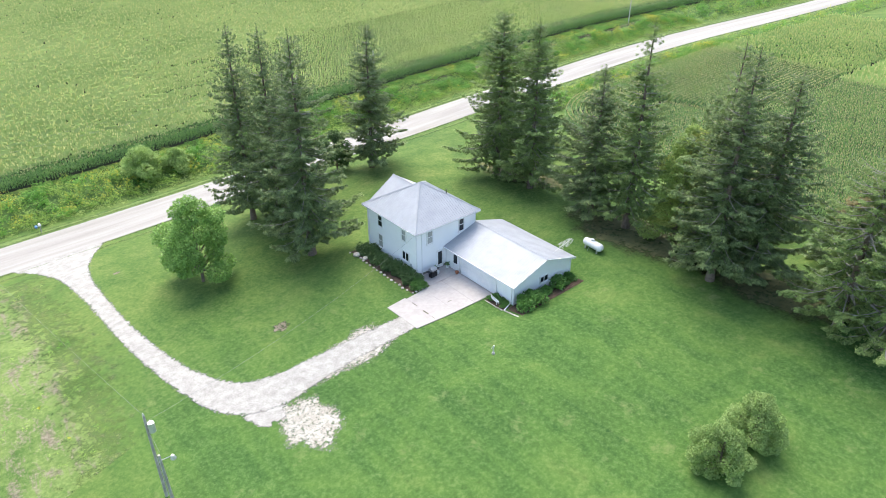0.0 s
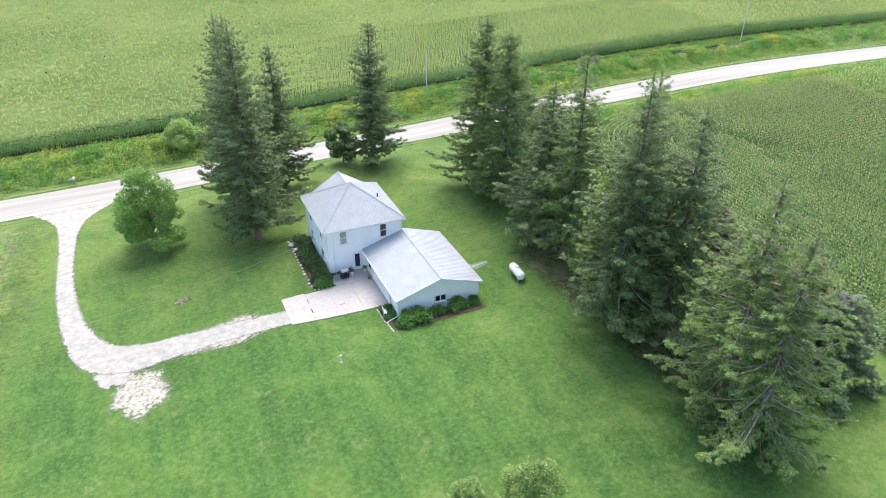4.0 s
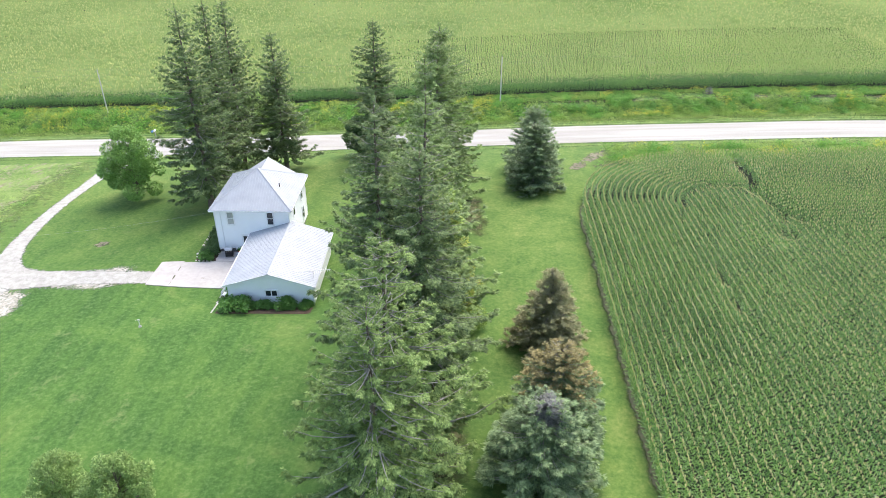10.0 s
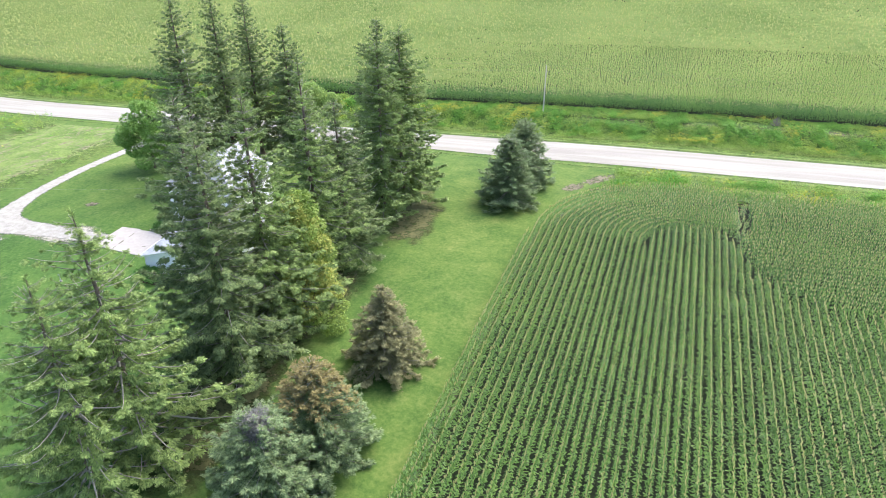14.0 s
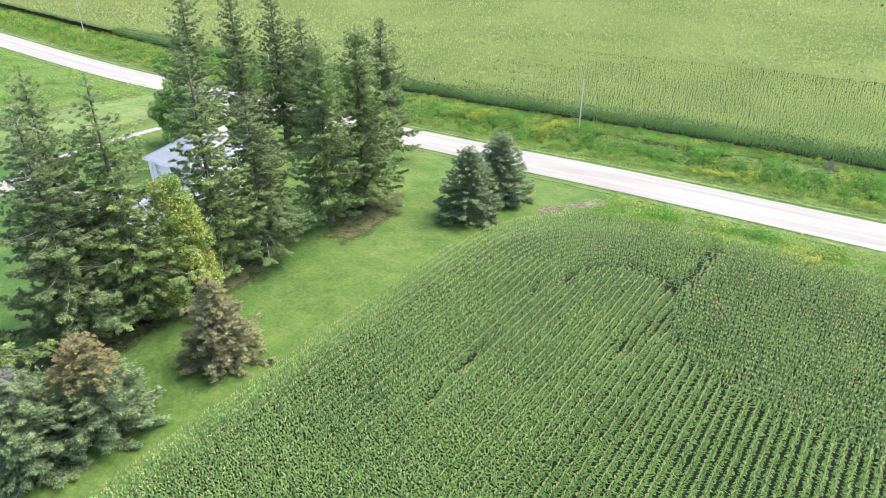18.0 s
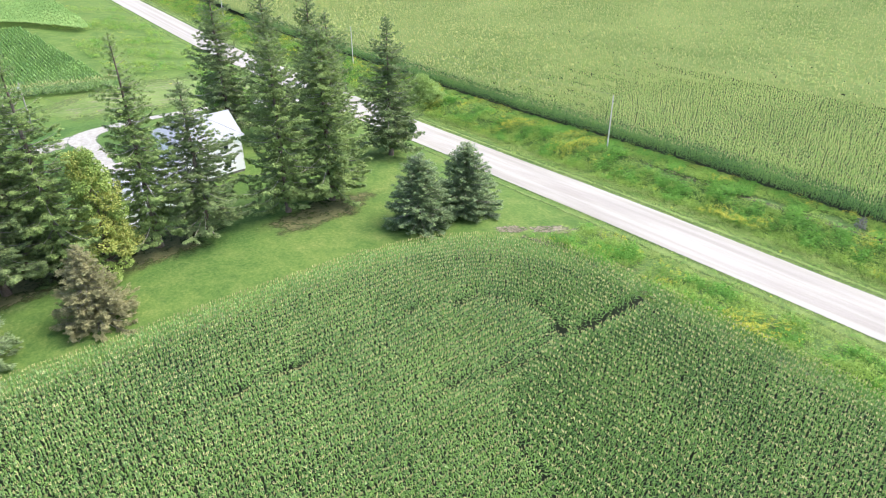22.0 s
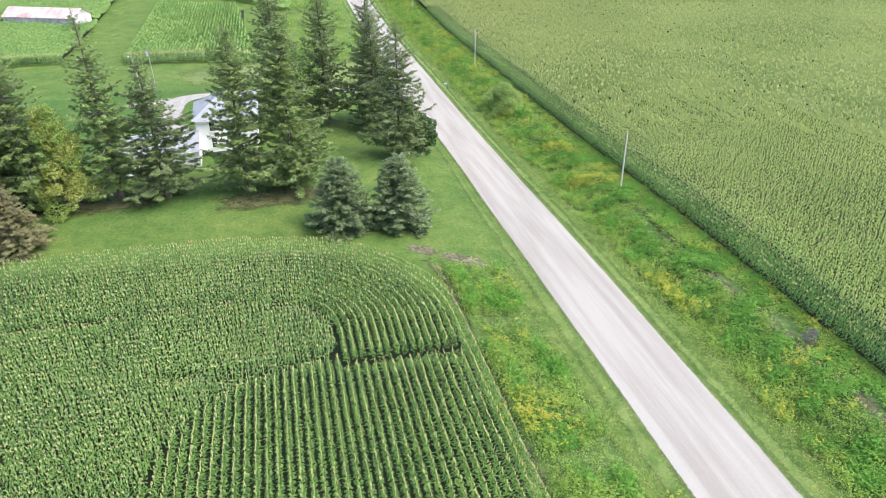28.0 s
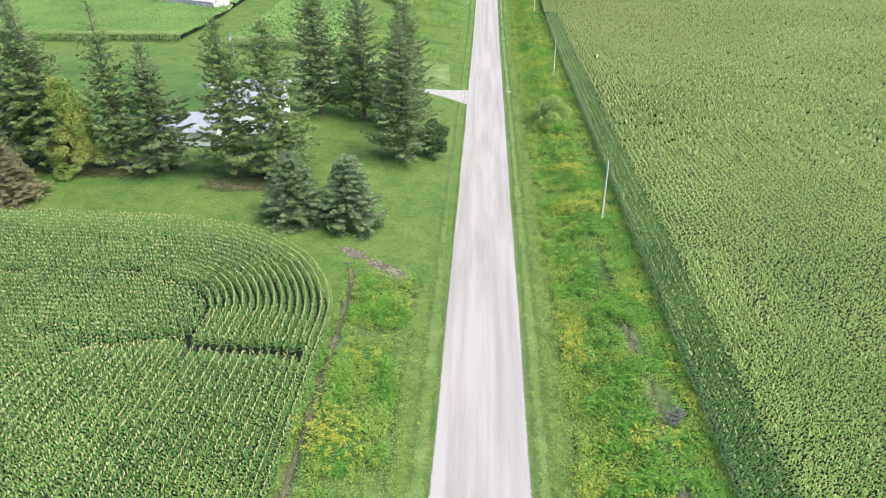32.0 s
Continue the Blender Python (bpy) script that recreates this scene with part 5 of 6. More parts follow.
def build_patio():
    p = thing("patio", HOUSE, "pale concrete driveway slab and patio with cracked joints", "patio", "", "structure")
    cells = []
    xs = [-9.95, -7.5, -5.05, -2.55, 0.0]
    for i in range(4):
        n0, n1 = (-2.45, -2.2) if i < 2 else (-2.15, -2.1)
        cells.append(((xs[i], -7.25 - 0.06 * i), (xs[i + 1], -7.31 - 0.06 * i), (xs[i + 1], -4.75), (xs[i], -4.75)))
        cells.append(((xs[i], -4.75), (xs[i + 1], -4.75), (xs[i + 1], n1), (xs[i], n0)))
    cells.append(((-4.05, -2.1), (-2.0, -2.1), (-2.0, 0.06), (-4.05, 0.06)))
    cells.append(((-2.0, -2.1), (0.0, -2.1), (0.0, 0.06), (-2.0, 0.06)))
    rng = random.Random(5)
    for c in cells:
        cx, cy = sum(q[0] for q in c) / 4, sum(q[1] for q in c) / 4
        bm = bmesh.new()
        pts = []
        for x, y in c:
            x, y = x + (0.007 if x < cx else -0.007), y + (0.007 if y < cy else -0.007)
            w = on_house(x, y)
            pts.append((x, y, max(gz(w.x, w.y), -0.5) + 0.08 + rng.uniform(-0.008, 0.008)))
        part("slab", poly_solid(bm, pts, (0, 0, -0.16)), CONCRETE, p)
    def joint(name, x0, x1, y0, y1, mat):
        pts = []
        for x, y in ((x0, y0), (x1, y0), (x1, y1), (x0, y1)):
            w = on_house(x, y)
            pts.append((x, y, max(gz(w.x, w.y), -0.5) + 0.094))
        part(name, poly_solid(bmesh.new(), pts, (0, 0, -0.02)), mat, p, "weeds and dirt in the joint")
    joint("weedy_joint", -7.54, -7.46, -4.2, -3.4, DARK_CRACK)
    joint("weedy_joint", -7.58, -7.45, -6.0, -5.2, DARK_CRACK)
    joint("weedy_joint", -7.52, -7.48, -7.1, -6.5, DARK_CRACK)
    joint("weedy_joint", -4.6, -4.1, -5.62, -5.56, DARK_CRACK)


def bed_sheet(name, x0, x1, y0, y1, label):
    """A mulched bed in the house's axes."""
    xs, ys = np.linspace(x0, x1, 8), np.linspace(y0, y1, 24)
    X, Y = np.meshgrid(xs, ys, indexing="ij")
    W = [HOUSE @ Vector((a, b, 0)) for a, b in zip(X.ravel(), Y.ravel())]
    wx, wy = np.array([w.x for w in W]), np.array([w.y for w in W])
    rng = np.random.default_rng(2)
    edge = ((X == x0) | (X == x1) | (Y == y0) | (Y == y1)).ravel()
    z = ground_z(wx, wy) + np.where(edge, 0.01, 0.07 + rng.uniform(0, 0.04, len(wx)))
    n, q = X.shape
    i = (np.arange(n - 1)[:, None] * q + np.arange(q - 1)).ravel()
    me = np_mesh(name, np.stack([wx, wy, z], -1), np.stack([i, i + q, i + q + 1, i + 1], 1), mats=[MULCH], smooth=True)
    return tagged(put(name, me), label, "flower bed", "", "structure")


def bush_mesh(seed, r, h, leaf, n, size, low=0.12):
    """A dome of leaves on short stems, with hollows and a ragged rim."""
    rng = np.random.default_rng(seed)
    k = 11
    ca = np.stack([rng.uniform(-0.6, 0.6, k) * r, rng.uniform(-0.6, 0.6, k) * r, rng.uniform(0.35, 0.72, k) * h], 1)
    ck = rng.uniform(0.32, 0.5, k)
    idx = rng.integers(0, k, n)
    d = unit(rng.normal(0, 1, (n, 3)) + np.array((0, 0, 0.3)))
    b = ca[idx] + d * (ck[idx] * rng.uniform(0.6, 1.1, n))[:, None] * np.array((r, r, h * 0.9))
    b[:, 2] = np.maximum(b[:, 2], low * rng.random(n))
    w = unit(d * 0.8 + rng.normal(0, 0.5, d.shape) + np.array((0, 0, -0.15)))
    s = unit(np.cross(d * 0.8 + np.array((0, 0, 0.6)) + rng.normal(0, 0.4, d.shape), w))
    V, Q = sprays(b, w, s, size * rng.uniform(0.6, 1.3, n), size * rng.uniform(0.45, 0.8, n))
    leaves = np_mesh("leaves", V, Q, mats=[leaf])
    bm = bmesh.new()
    for i in range(7):
        tube(bm, (0.05 * math.cos(i), 0.05 * math.sin(i), -0.05), tuple(ca[i] * np.array((0.9, 0.9, 0.95))), 0.022, 0.008, 5)
    stems = bpy.data.meshes.new("stems")
    bm.to_mesh(stems), bm.free()
    stems.materials.append(BARK)
    return leaves, stems


def bush(name, meshes, x, y, turn, s, label, group):
    w = on_house(x, y)
    t = thing(name, pose(w.x, w.y, gz(w.x, w.y) + 0.02, 0, 0, turn), label, "shrub", group)
    for nm, me in zip(("foliage", "stem"), meshes):
        put(nm, me, t).scale = (s, s, s * 0.95)


def stone_mesh(seed, r):
    rng = random.Random(seed)
    bm = bmesh.new()
    bmesh.ops.create_icosphere(bm, subdivisions=1, radius=r)
    for v in bm.verts:
        v.co = v.co * rng.uniform(0.75, 1.15)
        v.co.z *= 0.6
    me = bpy.data.meshes.new("stone")
    bm.to_mesh(me), bm.free()
    me.materials.append(STONE)
    return me


build_patio()
bed_sheet("flower_bed", -6.4, -4.12, -1.95, 9.6, "long mulched bed along the house wall")
bed_sheet("flower_bed", -0.9, 8.9, -12.5, -10.34, "mulched bed along the garage gable")
bed_sheet("flower_bed", -1.35, 0.0, -10.3, -7.75, "small mulched bed beside the garage door")
SHR = [bush_mesh(70 + k, 0.85, 1.0, SHRUB, 1500, 0.16) for k in range(3)]
HOS = [bush_mesh(80 + k, 0.95, 1.0, HOSTA, 1500, 0.19) for k in range(3)]
rs = random.Random(8)
for k in range(11):
    y = 8.9 - k * 0.94
    bush("shrub", SHR[k % 3], -5.1 + rs.uniform(-0.3, 0.35), y, rs.uniform(0, 360), rs.uniform(0.95, 1.25), "low dark green shrub in the bed along the house", "shrubs along the house")
    if k % 2 == 0 and k > 0:
        bush("shrub", SHR[(k + 1) % 3], -5.85 + rs.uniform(-0.2, 0.2), y + 0.4, rs.uniform(0, 360), rs.uniform(0.55, 0.8), "low dark green shrub in the bed along the house", "shrubs along the house")
bush("shrub", HOS[0], -5.3, -1.35, 20, 0.95, "bright green leafy clump at the end of the bed", "shrubs along the house")
bush("shrub", HOS[1], -4.75, -1.75, 80, 0.6, "bright green leafy clump at the end of the bed", "shrubs along the house")
for x, y, s, k in ((0.4, -11.5, 1.25, 0), (1.7, -11.6, 1.3, 1), (2.6, -11.2, 0.7, 2), (3.7, -11.2, 0.9, 0), (4.4, -11.1, 0.55, 1), (5.9, -11.2, 1.15, 1), (6.5, -11.35, 0.7, 2), (7.8, -11.0, 0.85, 0), (8.1, -10.7, 0.6, 1)):
    bush("shrub", HOS[k], x, y, rs.uniform(0, 360), s, "leafy bright green peony bush in the mulched bed", "bushes along the garage")
for x, y, s in ((-0.45, -8.3, 0.6), (-0.4, -9.1, 0.5), (-0.95, -8.1, 0.45), (-0.5, -9.8, 0.5), (-1.0, -9.9, 0.4)):
    bush("flowering_plant", HOS[rs.randrange(3)], x, y, rs.uniform(0, 360), s, "small leafy plant in the bed by the garage door", "plants by the garage door")
STN = [stone_mesh(k, 0.2) for k in range(5)]
for k in range(26):
    if k < 17:
        x, y = -6.5 + rs.uniform(-0.08, 0.08), 9.4 - k * 0.66
    elif k < 22:
        x, y = -6.3 + (k - 17) * 0.42, -2.0 + rs.uniform(-0.06, 0.06)
    else:
        x, y = -4.05, -1.6 + (k - 22) * 0.4
    w = on_house(x, y)
    o = tagged(new("stone", STN[k % 5]), "rounded pale fieldstone edging the flower bed", "stone", "stones round the bed")
    o.matrix_world = pose(w.x, w.y, gz(w.x, w.y) + 0.05, 0, 0, rs.uniform(0, 360)) @ Matrix.Scale(rs.uniform(0.6, 1.1), 4)
for k in range(20):
    x, y = (-1.42, -7.8 - k * 0.26) if k < 10 else (-1.3 + (k - 10) * 0.0, -10.4 - (k - 10) * 0.21)
    w = on_house(x, y)
    o = tagged(new("stone", STN[k % 5]), "small white stone edging the garage bed", "stone", "stones round the garage bed")
    o.matrix_world = pose(w.x, w.y, gz(w.x, w.y) + 0.03, 0, 0, rs.uniform(0, 360)) @ Matrix.Scale(rs.uniform(0.4, 0.65), 4)
for x, y, s in ((-6.35, 8.2, 2.6), (-6.1, 6.9, 2.0)):
    w = on_house(x, y)
    o = tagged(new("boulder", STN[2]), "large white boulder at the end of the bed", "boulder", "white boulders")
    o.matrix_world = pose(w.x, w.y, gz(w.x, w.y) + 0.12, 0, 0, 40) @ Matrix.Scale(s, 4)


def place_h(x, y, turn=0, lift=0.085):
    w = on_house(x, y)
    return pose(w.x, w.y, gz(w.x, w.y) + lift, 0, 0, turn + 1.4)


def build_grill():
    g = thing("barbecue_grill", place_h(-2.75, -0.95, 8), "black and steel gas barbecue on the patio", "barbecue")
    part("cart", boxed(-0.42, 0.42, -0.26, 0.26, 0.1, 0.62, 0.015), BLACK, g)
    part("firebox", boxed(-0.42, 0.42, -0.29, 0.29, 0.62, 0.86, 0.03), BLACK, g)
    bm = bmesh.new()
    bmesh.ops.create_cone(bm, cap_ends=True, segments=16, radius1=0.3, radius2=0.3, depth=0.82, matrix=Matrix.Translation((0, 0, 0.87)) @ Matrix.Rotation(radians(90), 4, "Y"))
    bmesh.ops.bisect_plane(bm, geom=bm.verts[:] + bm.edges[:] + bm.faces[:], plane_co=(0, 0, 0.87), plane_no=(0, 0, 1), clear_inner=True)
    lid = part("lid", bm, STEEL, g, "brushed steel domed lid")
    part("lid_handle", tube(bmesh.new(), (-0.3, -0.34, 1.0), (0.3, -0.34, 1.0), 0.015), STEEL, lid)
    for s in (-1, 1):
        part("side_shelf", boxed(min(s * 0.43, s * 0.8), max(s * 0.43, s * 0.8), -0.24, 0.24, 0.84, 0.88, 0.01), BLACK, g)
        for y in (-0.2, 0.2):
            part("leg", tube(bmesh.new(), (s * 0.38, y, 0), (s * 0.38, y, 0.12), 0.03), BLACK, g)
    for k in range(3):
        part("knob", tube(bmesh.new(), (-0.25 + k * 0.25, -0.29, 0.74), (-0.25 + k * 0.25, -0.33, 0.74), 0.03), STEEL, g)


def pot(name, x, y, r, h, mat, label, leaf=None, lift=0.085):
    t = thing(name, place_h(x, y, 0, lift), label, "plant pot" if leaf else "bucket")
    bm = bmesh.new()
    bmesh.ops.create_cone(bm, cap_ends=True, segments=16, radius1=r * 0.75, radius2=r, depth=h, matrix=Matrix.Translation((0, 0, h / 2)))
    part("pot", bm, mat, t)
    part("rim", tube(bmesh.new(), (0, 0, h - 0.03), (0, 0, h + 0.012), r * 1.08, n=16), mat, t)
    if leaf:
        l, s = bush_mesh(int(abs(x * 31 + y * 17)) + 5, r * 1.6, r * 2.4, leaf, 160, 0.1, 0.02)
        for nm, me in (("foliage", l), ("stem", s)):
            put(nm, me, t).location = (0, 0, h - 0.03)


def build_tank():
    x, y = 55.5, 42.0
    t = thing("propane_tank", pose(x, y, gz(x, y), 0, 0, -2), "long white propane tank on short legs in the grass", "propane tank")
    r, L = 0.46, 1.9
    bm = bmesh.new()
    prof = [(-L / 2 - 0.44, 0.0), (-L / 2 - 0.4, 0.18), (-L / 2 - 0.27, 0.36), (-L / 2 - 0.1, 0.46), (-L / 2, r), (L / 2, r), (L / 2 + 0.1, 0.46), (L / 2 + 0.27, 0.36), (L / 2 + 0.4, 0.18), (L / 2 + 0.44, 0.0)]
    n = 20
    rings = []
    for yy, rr in prof:
        rings.append([bm.verts.new((rr * math.cos(2 * math.pi * i / n), yy, 0.66 + rr * math.sin(2 * math.pi * i / n))) for i in range(n)] if rr else [bm.verts.new((0, yy, 0.66))])
    for a, b in zip(rings, rings[1:]):
        for i in range(n):
            q = [a[i % len(a)], a[(i + 1) % len(a)], b[(i + 1) % len(b)], b[i % len(b)]]
            bm.faces.new(list(dict.fromkeys(q)))
    bmesh.ops.recalc_face_normals(bm, faces=bm.faces[:])
    part("shell", bm, TANK_WHITE, t, "", True)
    dome = bmesh.new()
    tube(dome, (0, 0.15, 1.06), (0, 0.15, 1.27), 0.2, 0.19, 16)
    part("valve_dome", dome, TANK_WHITE, t)
    part("gauge_cap", tube(bmesh.new(), (0, 0.75, 1.08), (0, 0.75, 1.2), 0.06, n=10), GALVANISED, t)
    for yy in (-0.85, 0.85):
        for s in (-1, 1):
            part("leg", boxed(s * 0.3 - 0.05, s * 0.3 + 0.05, yy - 0.08, yy + 0.08, -0.05, 0.34), GALVANISED, t)
    part("pipe", tube(bmesh.new(), (-0.1, 0.15, 1.2), (-0.55, 0.3, -0.1), 0.02, n=6), GALVANISED, t)


build_grill()
pot("bucket", -1.85, -0.75, 0.16, 0.3, TRIM, "white plastic bucket on the patio")
pot("flower_pot", -1.75, -0.25, 0.2, 0.3, RED, "red plant pot with flowers against the wall", HOSTA)
pot("flower_pot", -0.3, -0.5, 0.17, 0.32, TRIM, "white pot with a leafy plant in the corner", HOSTA)
pot("flower_pot", -0.35, -2.15, 0.2, 0.28, TERRACOTTA, "terracotta pot beside the garage door")
build_tank()


def build_bench():
    b = thing("garden_bench", place_h(-0.95, -8.75, 80, 0.06), "small white ornamental bench in the garage bed", "bench")
    part("seat", boxed(-0.5, 0.5, -0.18, 0.18, 0.3, 0.34, 0.01), TRIM, b)
    for k in range(3):
        part("back_slat", boxed(-0.5, 0.5, 0.17, 0.2, 0.42 + k * 0.12, 0.5 + k * 0.12), TRIM, b)
    for s in (-0.45, 0.45):
        part("leg", boxed(s - 0.03, s + 0.03, -0.17, -0.11, -0.02, 0.3), TRIM, b)
        part("leg", boxed(s - 0.03, s + 0.03, 0.14, 0.17, -0.02, 0.74), TRIM, b)


def build_hydrant():
    x, y = 34.7, 35.8
    t = thing("yard_hydrant", pose(x, y, gz(x, y)), "small grey water hydrant standing in the lawn", "hydrant")
    part("standpipe", tube(bmesh.new(), (0, 0, -0.1), (0, 0, 0.75), 0.04), GALVANISED, t)
    part("head", boxed(-0.07, 0.12, -0.06, 0.06, 0.72, 0.88, 0.02), GALVANISED, t)
    part("handle", tube(bmesh.new(), (-0.05, 0, 0.88), (-0.3, 0, 0.7), 0.018), GALVANISED, t)
    part("cover", tube(bmesh.new(), (0, 0, -0.05), (0, 0, 0.12), 0.16, 0.14, 12), CONCRETE, t)


def utility_pole(name, x, y, h, lean, mat, label, group, cross=True, transformer=False, lamp=False, turn=0):
    p = thing(name, pose(x, y, gz(x, y), lean, 0, turn), label, "utility pole", group)
    part("pole", tube(bmesh.new(), (0, 0, -0.6), (0, 0, h), 0.13, 0.09, 10), mat, p)
    if cross:
        part("insulator", tube(bmesh.new(), (0, 0, h), (0, 0, h + 0.22), 0.045, 0.03, 8), GALVANISED, p)
        part("insulator", tube(bmesh.new(), (0.1, 0, h - 1.0), (0.26, 0, h - 0.98), 0.04, 0.03, 8), GALVANISED, p)
    if transformer:
        c = part("transformer", tube(bmesh.new(), (0.36, 0, h - 1.45), (0.36, 0, h - 0.65), 0.23, n=14), GALVANISED, p, "grey drum transformer")
        part("bushing", tube(bmesh.new(), (0.36, 0, h - 0.65), (0.36, 0, h - 0.4), 0.04, 0.03, 8), TRIM, c)
        part("bracket", boxed(0.05, 0.2, -0.05, 0.05, h - 1.2, h - 1.05), GALVANISED, p)
    if lamp:
        part("lamp_arm", tube(bmesh.new(), (0.05, 0, h - 0.5), (0.85, 0, h - 0.15), 0.03, n=8), GALVANISED, p)
        part("lamp_head", tube(bmesh.new(), (0.85, 0, h - 0.42), (0.85, 0, h - 0.12), 0.2, 0.1, 12), GALVANISED, p, "round yard light")
    return p


def cable(a, b, sag, label, r=0.009):
    a, b = Vector(a), Vector(b)
    n = 16
    pts = [a.lerp(b, i / n) - Vector((0, 0, sag * 4 * (i / n) * (1 - i / n))) for i in range(n + 1)]
    side = (b - a).cross(Vector((0, 0, 1))).normalized()
    V = []
    for p in pts:
        for k in range(3):
            V.append(p + side * r * math.cos(k * 2.094) + Vector((0, 0, r * math.sin(k * 2.094))))
    Q = [(i * 3 + k, i * 3 + (k + 1) % 3, i * 3 + 3 + (k + 1) % 3, i * 3 + 3 + k) for i in range(n) for k in range(3)]
    me = np_mesh("power_cable", np.array([tuple(v) for v in V]), np.array(Q), mats=[WIRE])
    return tagged(put("power_cable", me), label, "cable", "power cables")


build_bench()
build_hydrant()
LINE_Y, LINE_H = 108.5, 8.3
PX = [-154, -79, -4, 70.9, 146.3, 221]
for k, x in enumerate(PX):
    utility_pole("utility_pole", x, LINE_Y, LINE_H, 0, PALE_POLE, "bleached wooden power pole at the edge of the corn", "roadside power poles")
for a, b in zip(PX, PX[1:]):
    for dx, dz in ((0.0, 0.2), (0.0, -0.98)):
        o = 0.0 if dz > 0 else 0.22
        cable((a, LINE_Y + o, gz(a, LINE_Y) + LINE_H + dz), (b, LINE_Y + o, gz(b, LINE_Y) + LINE_H + dz), 0.75, "thin grey power line along the road")
utility_pole("utility_pole", 6.1, 40.1, 8.0, 0, POLE_WOOD, "grey wooden yard pole with a drum transformer", "yard poles", True, True, False, -40)
utility_pole("utility_pole", 6.0, 37.2, 7.0, 3, POLE_WOOD, "grey wooden yard pole with a round yard light", "yard poles", False, False, True, -30)
ta = Vector((6.1, 40.1, gz(6.1, 40.1) + 7.4))
cable(ta, HOUSE @ Vector((-4.2, 0.4, 5.0)), 0.9, "service cable from the yard pole to the house")
cable(ta + Vector((0, 0, 0.6)), (-4, LINE_Y, gz(-4, LINE_Y) + LINE_H), 0.9, "power line from the road to the yard pole")
cable(ta - Vector((0, 0, 0.6)), (6.0, 37.3, gz(6, 37.2) + 6.8), 0.05, "cable between the yard poles")


def build_mailbox():
    x, y = 9.4, 98.3
    m = thing("mailbox", pose(x, y, gz(x, y)), "white mailbox on a wooden post with a blue newspaper tube", "mailbox")
    part("post", boxed(-0.06, 0.06, -0.06, 0.06, -0.3, 1.05, 0.01), POLE_WOOD, m)
    bm = bmesh.new()
    n = 8
    pr = [(-0.14, 0.0), (-0.14, 0.16)] + [(0.14 * math.cos(math.pi - i * math.pi / n), 0.16 + 0.12 * math.sin(math.pi - i * math.pi / n)) for i in range(1, n)] + [(0.14, 0.16), (0.14, 0.0)]
    poly_solid(bm, [(a, -0.28, 1.05 + b) for a, b in pr], (0, 0.56, 0))
    part("box", bm, TANK_WHITE, m)
    part("flag", boxed(0.145, 0.16, -0.1, 0.06, 1.2, 1.28), RED, m)
    part("newspaper_tube", boxed(-0.6, -0.3, -0.3, 0.26, 0.85, 1.1, 0.04), BLUE, m, "blue plastic newspaper tube")
    part("bracket", boxed(-0.32, -0.05, -0.03, 0.03, 0.93, 0.99), POLE_WOOD, m)


def build_barn():
    b = thing("barn", pose(-66.5, 4.0, gz(-64, 6) - 0.1, 0, 0, 66), "old white shed with a rusting tin roof among corn", "barn")
    L, W, e, r = 11.0, 3.4, 3.2, 5.0
    part("wall", boxed(-L, L, -W, W, -1.5, e), BARN_WOOD, b, "peeling whitewashed boards")
    for s in (-1, 1):
        part("gable", poly_solid(bmesh.new(), [(s * L - s * 0.02, -W, e), (s * L - s * 0.02, W, e), (s * L - s * 0.02, 0, r)], (-s * 0.15, 0, 0)), BARN_WOOD, b)
        c = [(-L - 0.3, s * (W + 0.35), e - 0.18), (L + 0.3, s * (W + 0.35), e - 0.18), (L + 0.3, 0, r + 0.05), (-L - 0.3, 0, r + 0.05)]
        for k in range(14):
            x0, x1 = -L - 0.3 + (2 * L + 0.6) * k / 14, -L - 0.3 + (2 * L + 0.6) * (k + 1) / 14 - 0.02
            part("roof_sheet", poly_solid(bmesh.new(), [(x0, c[0][1], c[0][2]), (x1, c[0][1], c[0][2]), (x1, 0, c[2][2]), (x0, 0, c[2][2])], (0, 0, 0.06)), RUST_ROOF, b)
    for k in range(5):
        x = -8 + k * 4
        part("batten", boxed(x - 0.08, x + 0.08, -W - 0.04, -W + 0.01, -0.5, e - 0.2), BARN_WOOD, b)
    part("door", boxed(L - 0.02, L + 0.06, -1.3, 1.3, -0.3, 2.5), BARN_WOOD, b)


build_mailbox()
build_barn()
tree_thing("willow_bush", broadleaf_meshes(66, 4.2, 3.6, 9000, WILLOW, 0.32, 0.3, 9, 0.75), 26.0, 106.0, 0, 1.0, 1.0, "pale rounded willow thicket in the ditch", "willow", "ditch willows")
tree_thing("willow_bush", broadleaf_meshes(67, 3.0, 2.6, 6000, WILLOW, 0.3, 0.3, 8, 0.75), 31.0, 105.3, 60, 1.0, 1.0, "pale rounded willow thicket in the ditch", "willow", "ditch willows")
tree_thing("dead_bush", broadleaf_meshes(68, 1.5, 0.9, 500, GREY_SPRUCE, 0.16, 0.2, 6, 0.8), 108.6, 108.9, 0, 1.0, 1.0, "grey dead bush at the ditch edge", "bush")


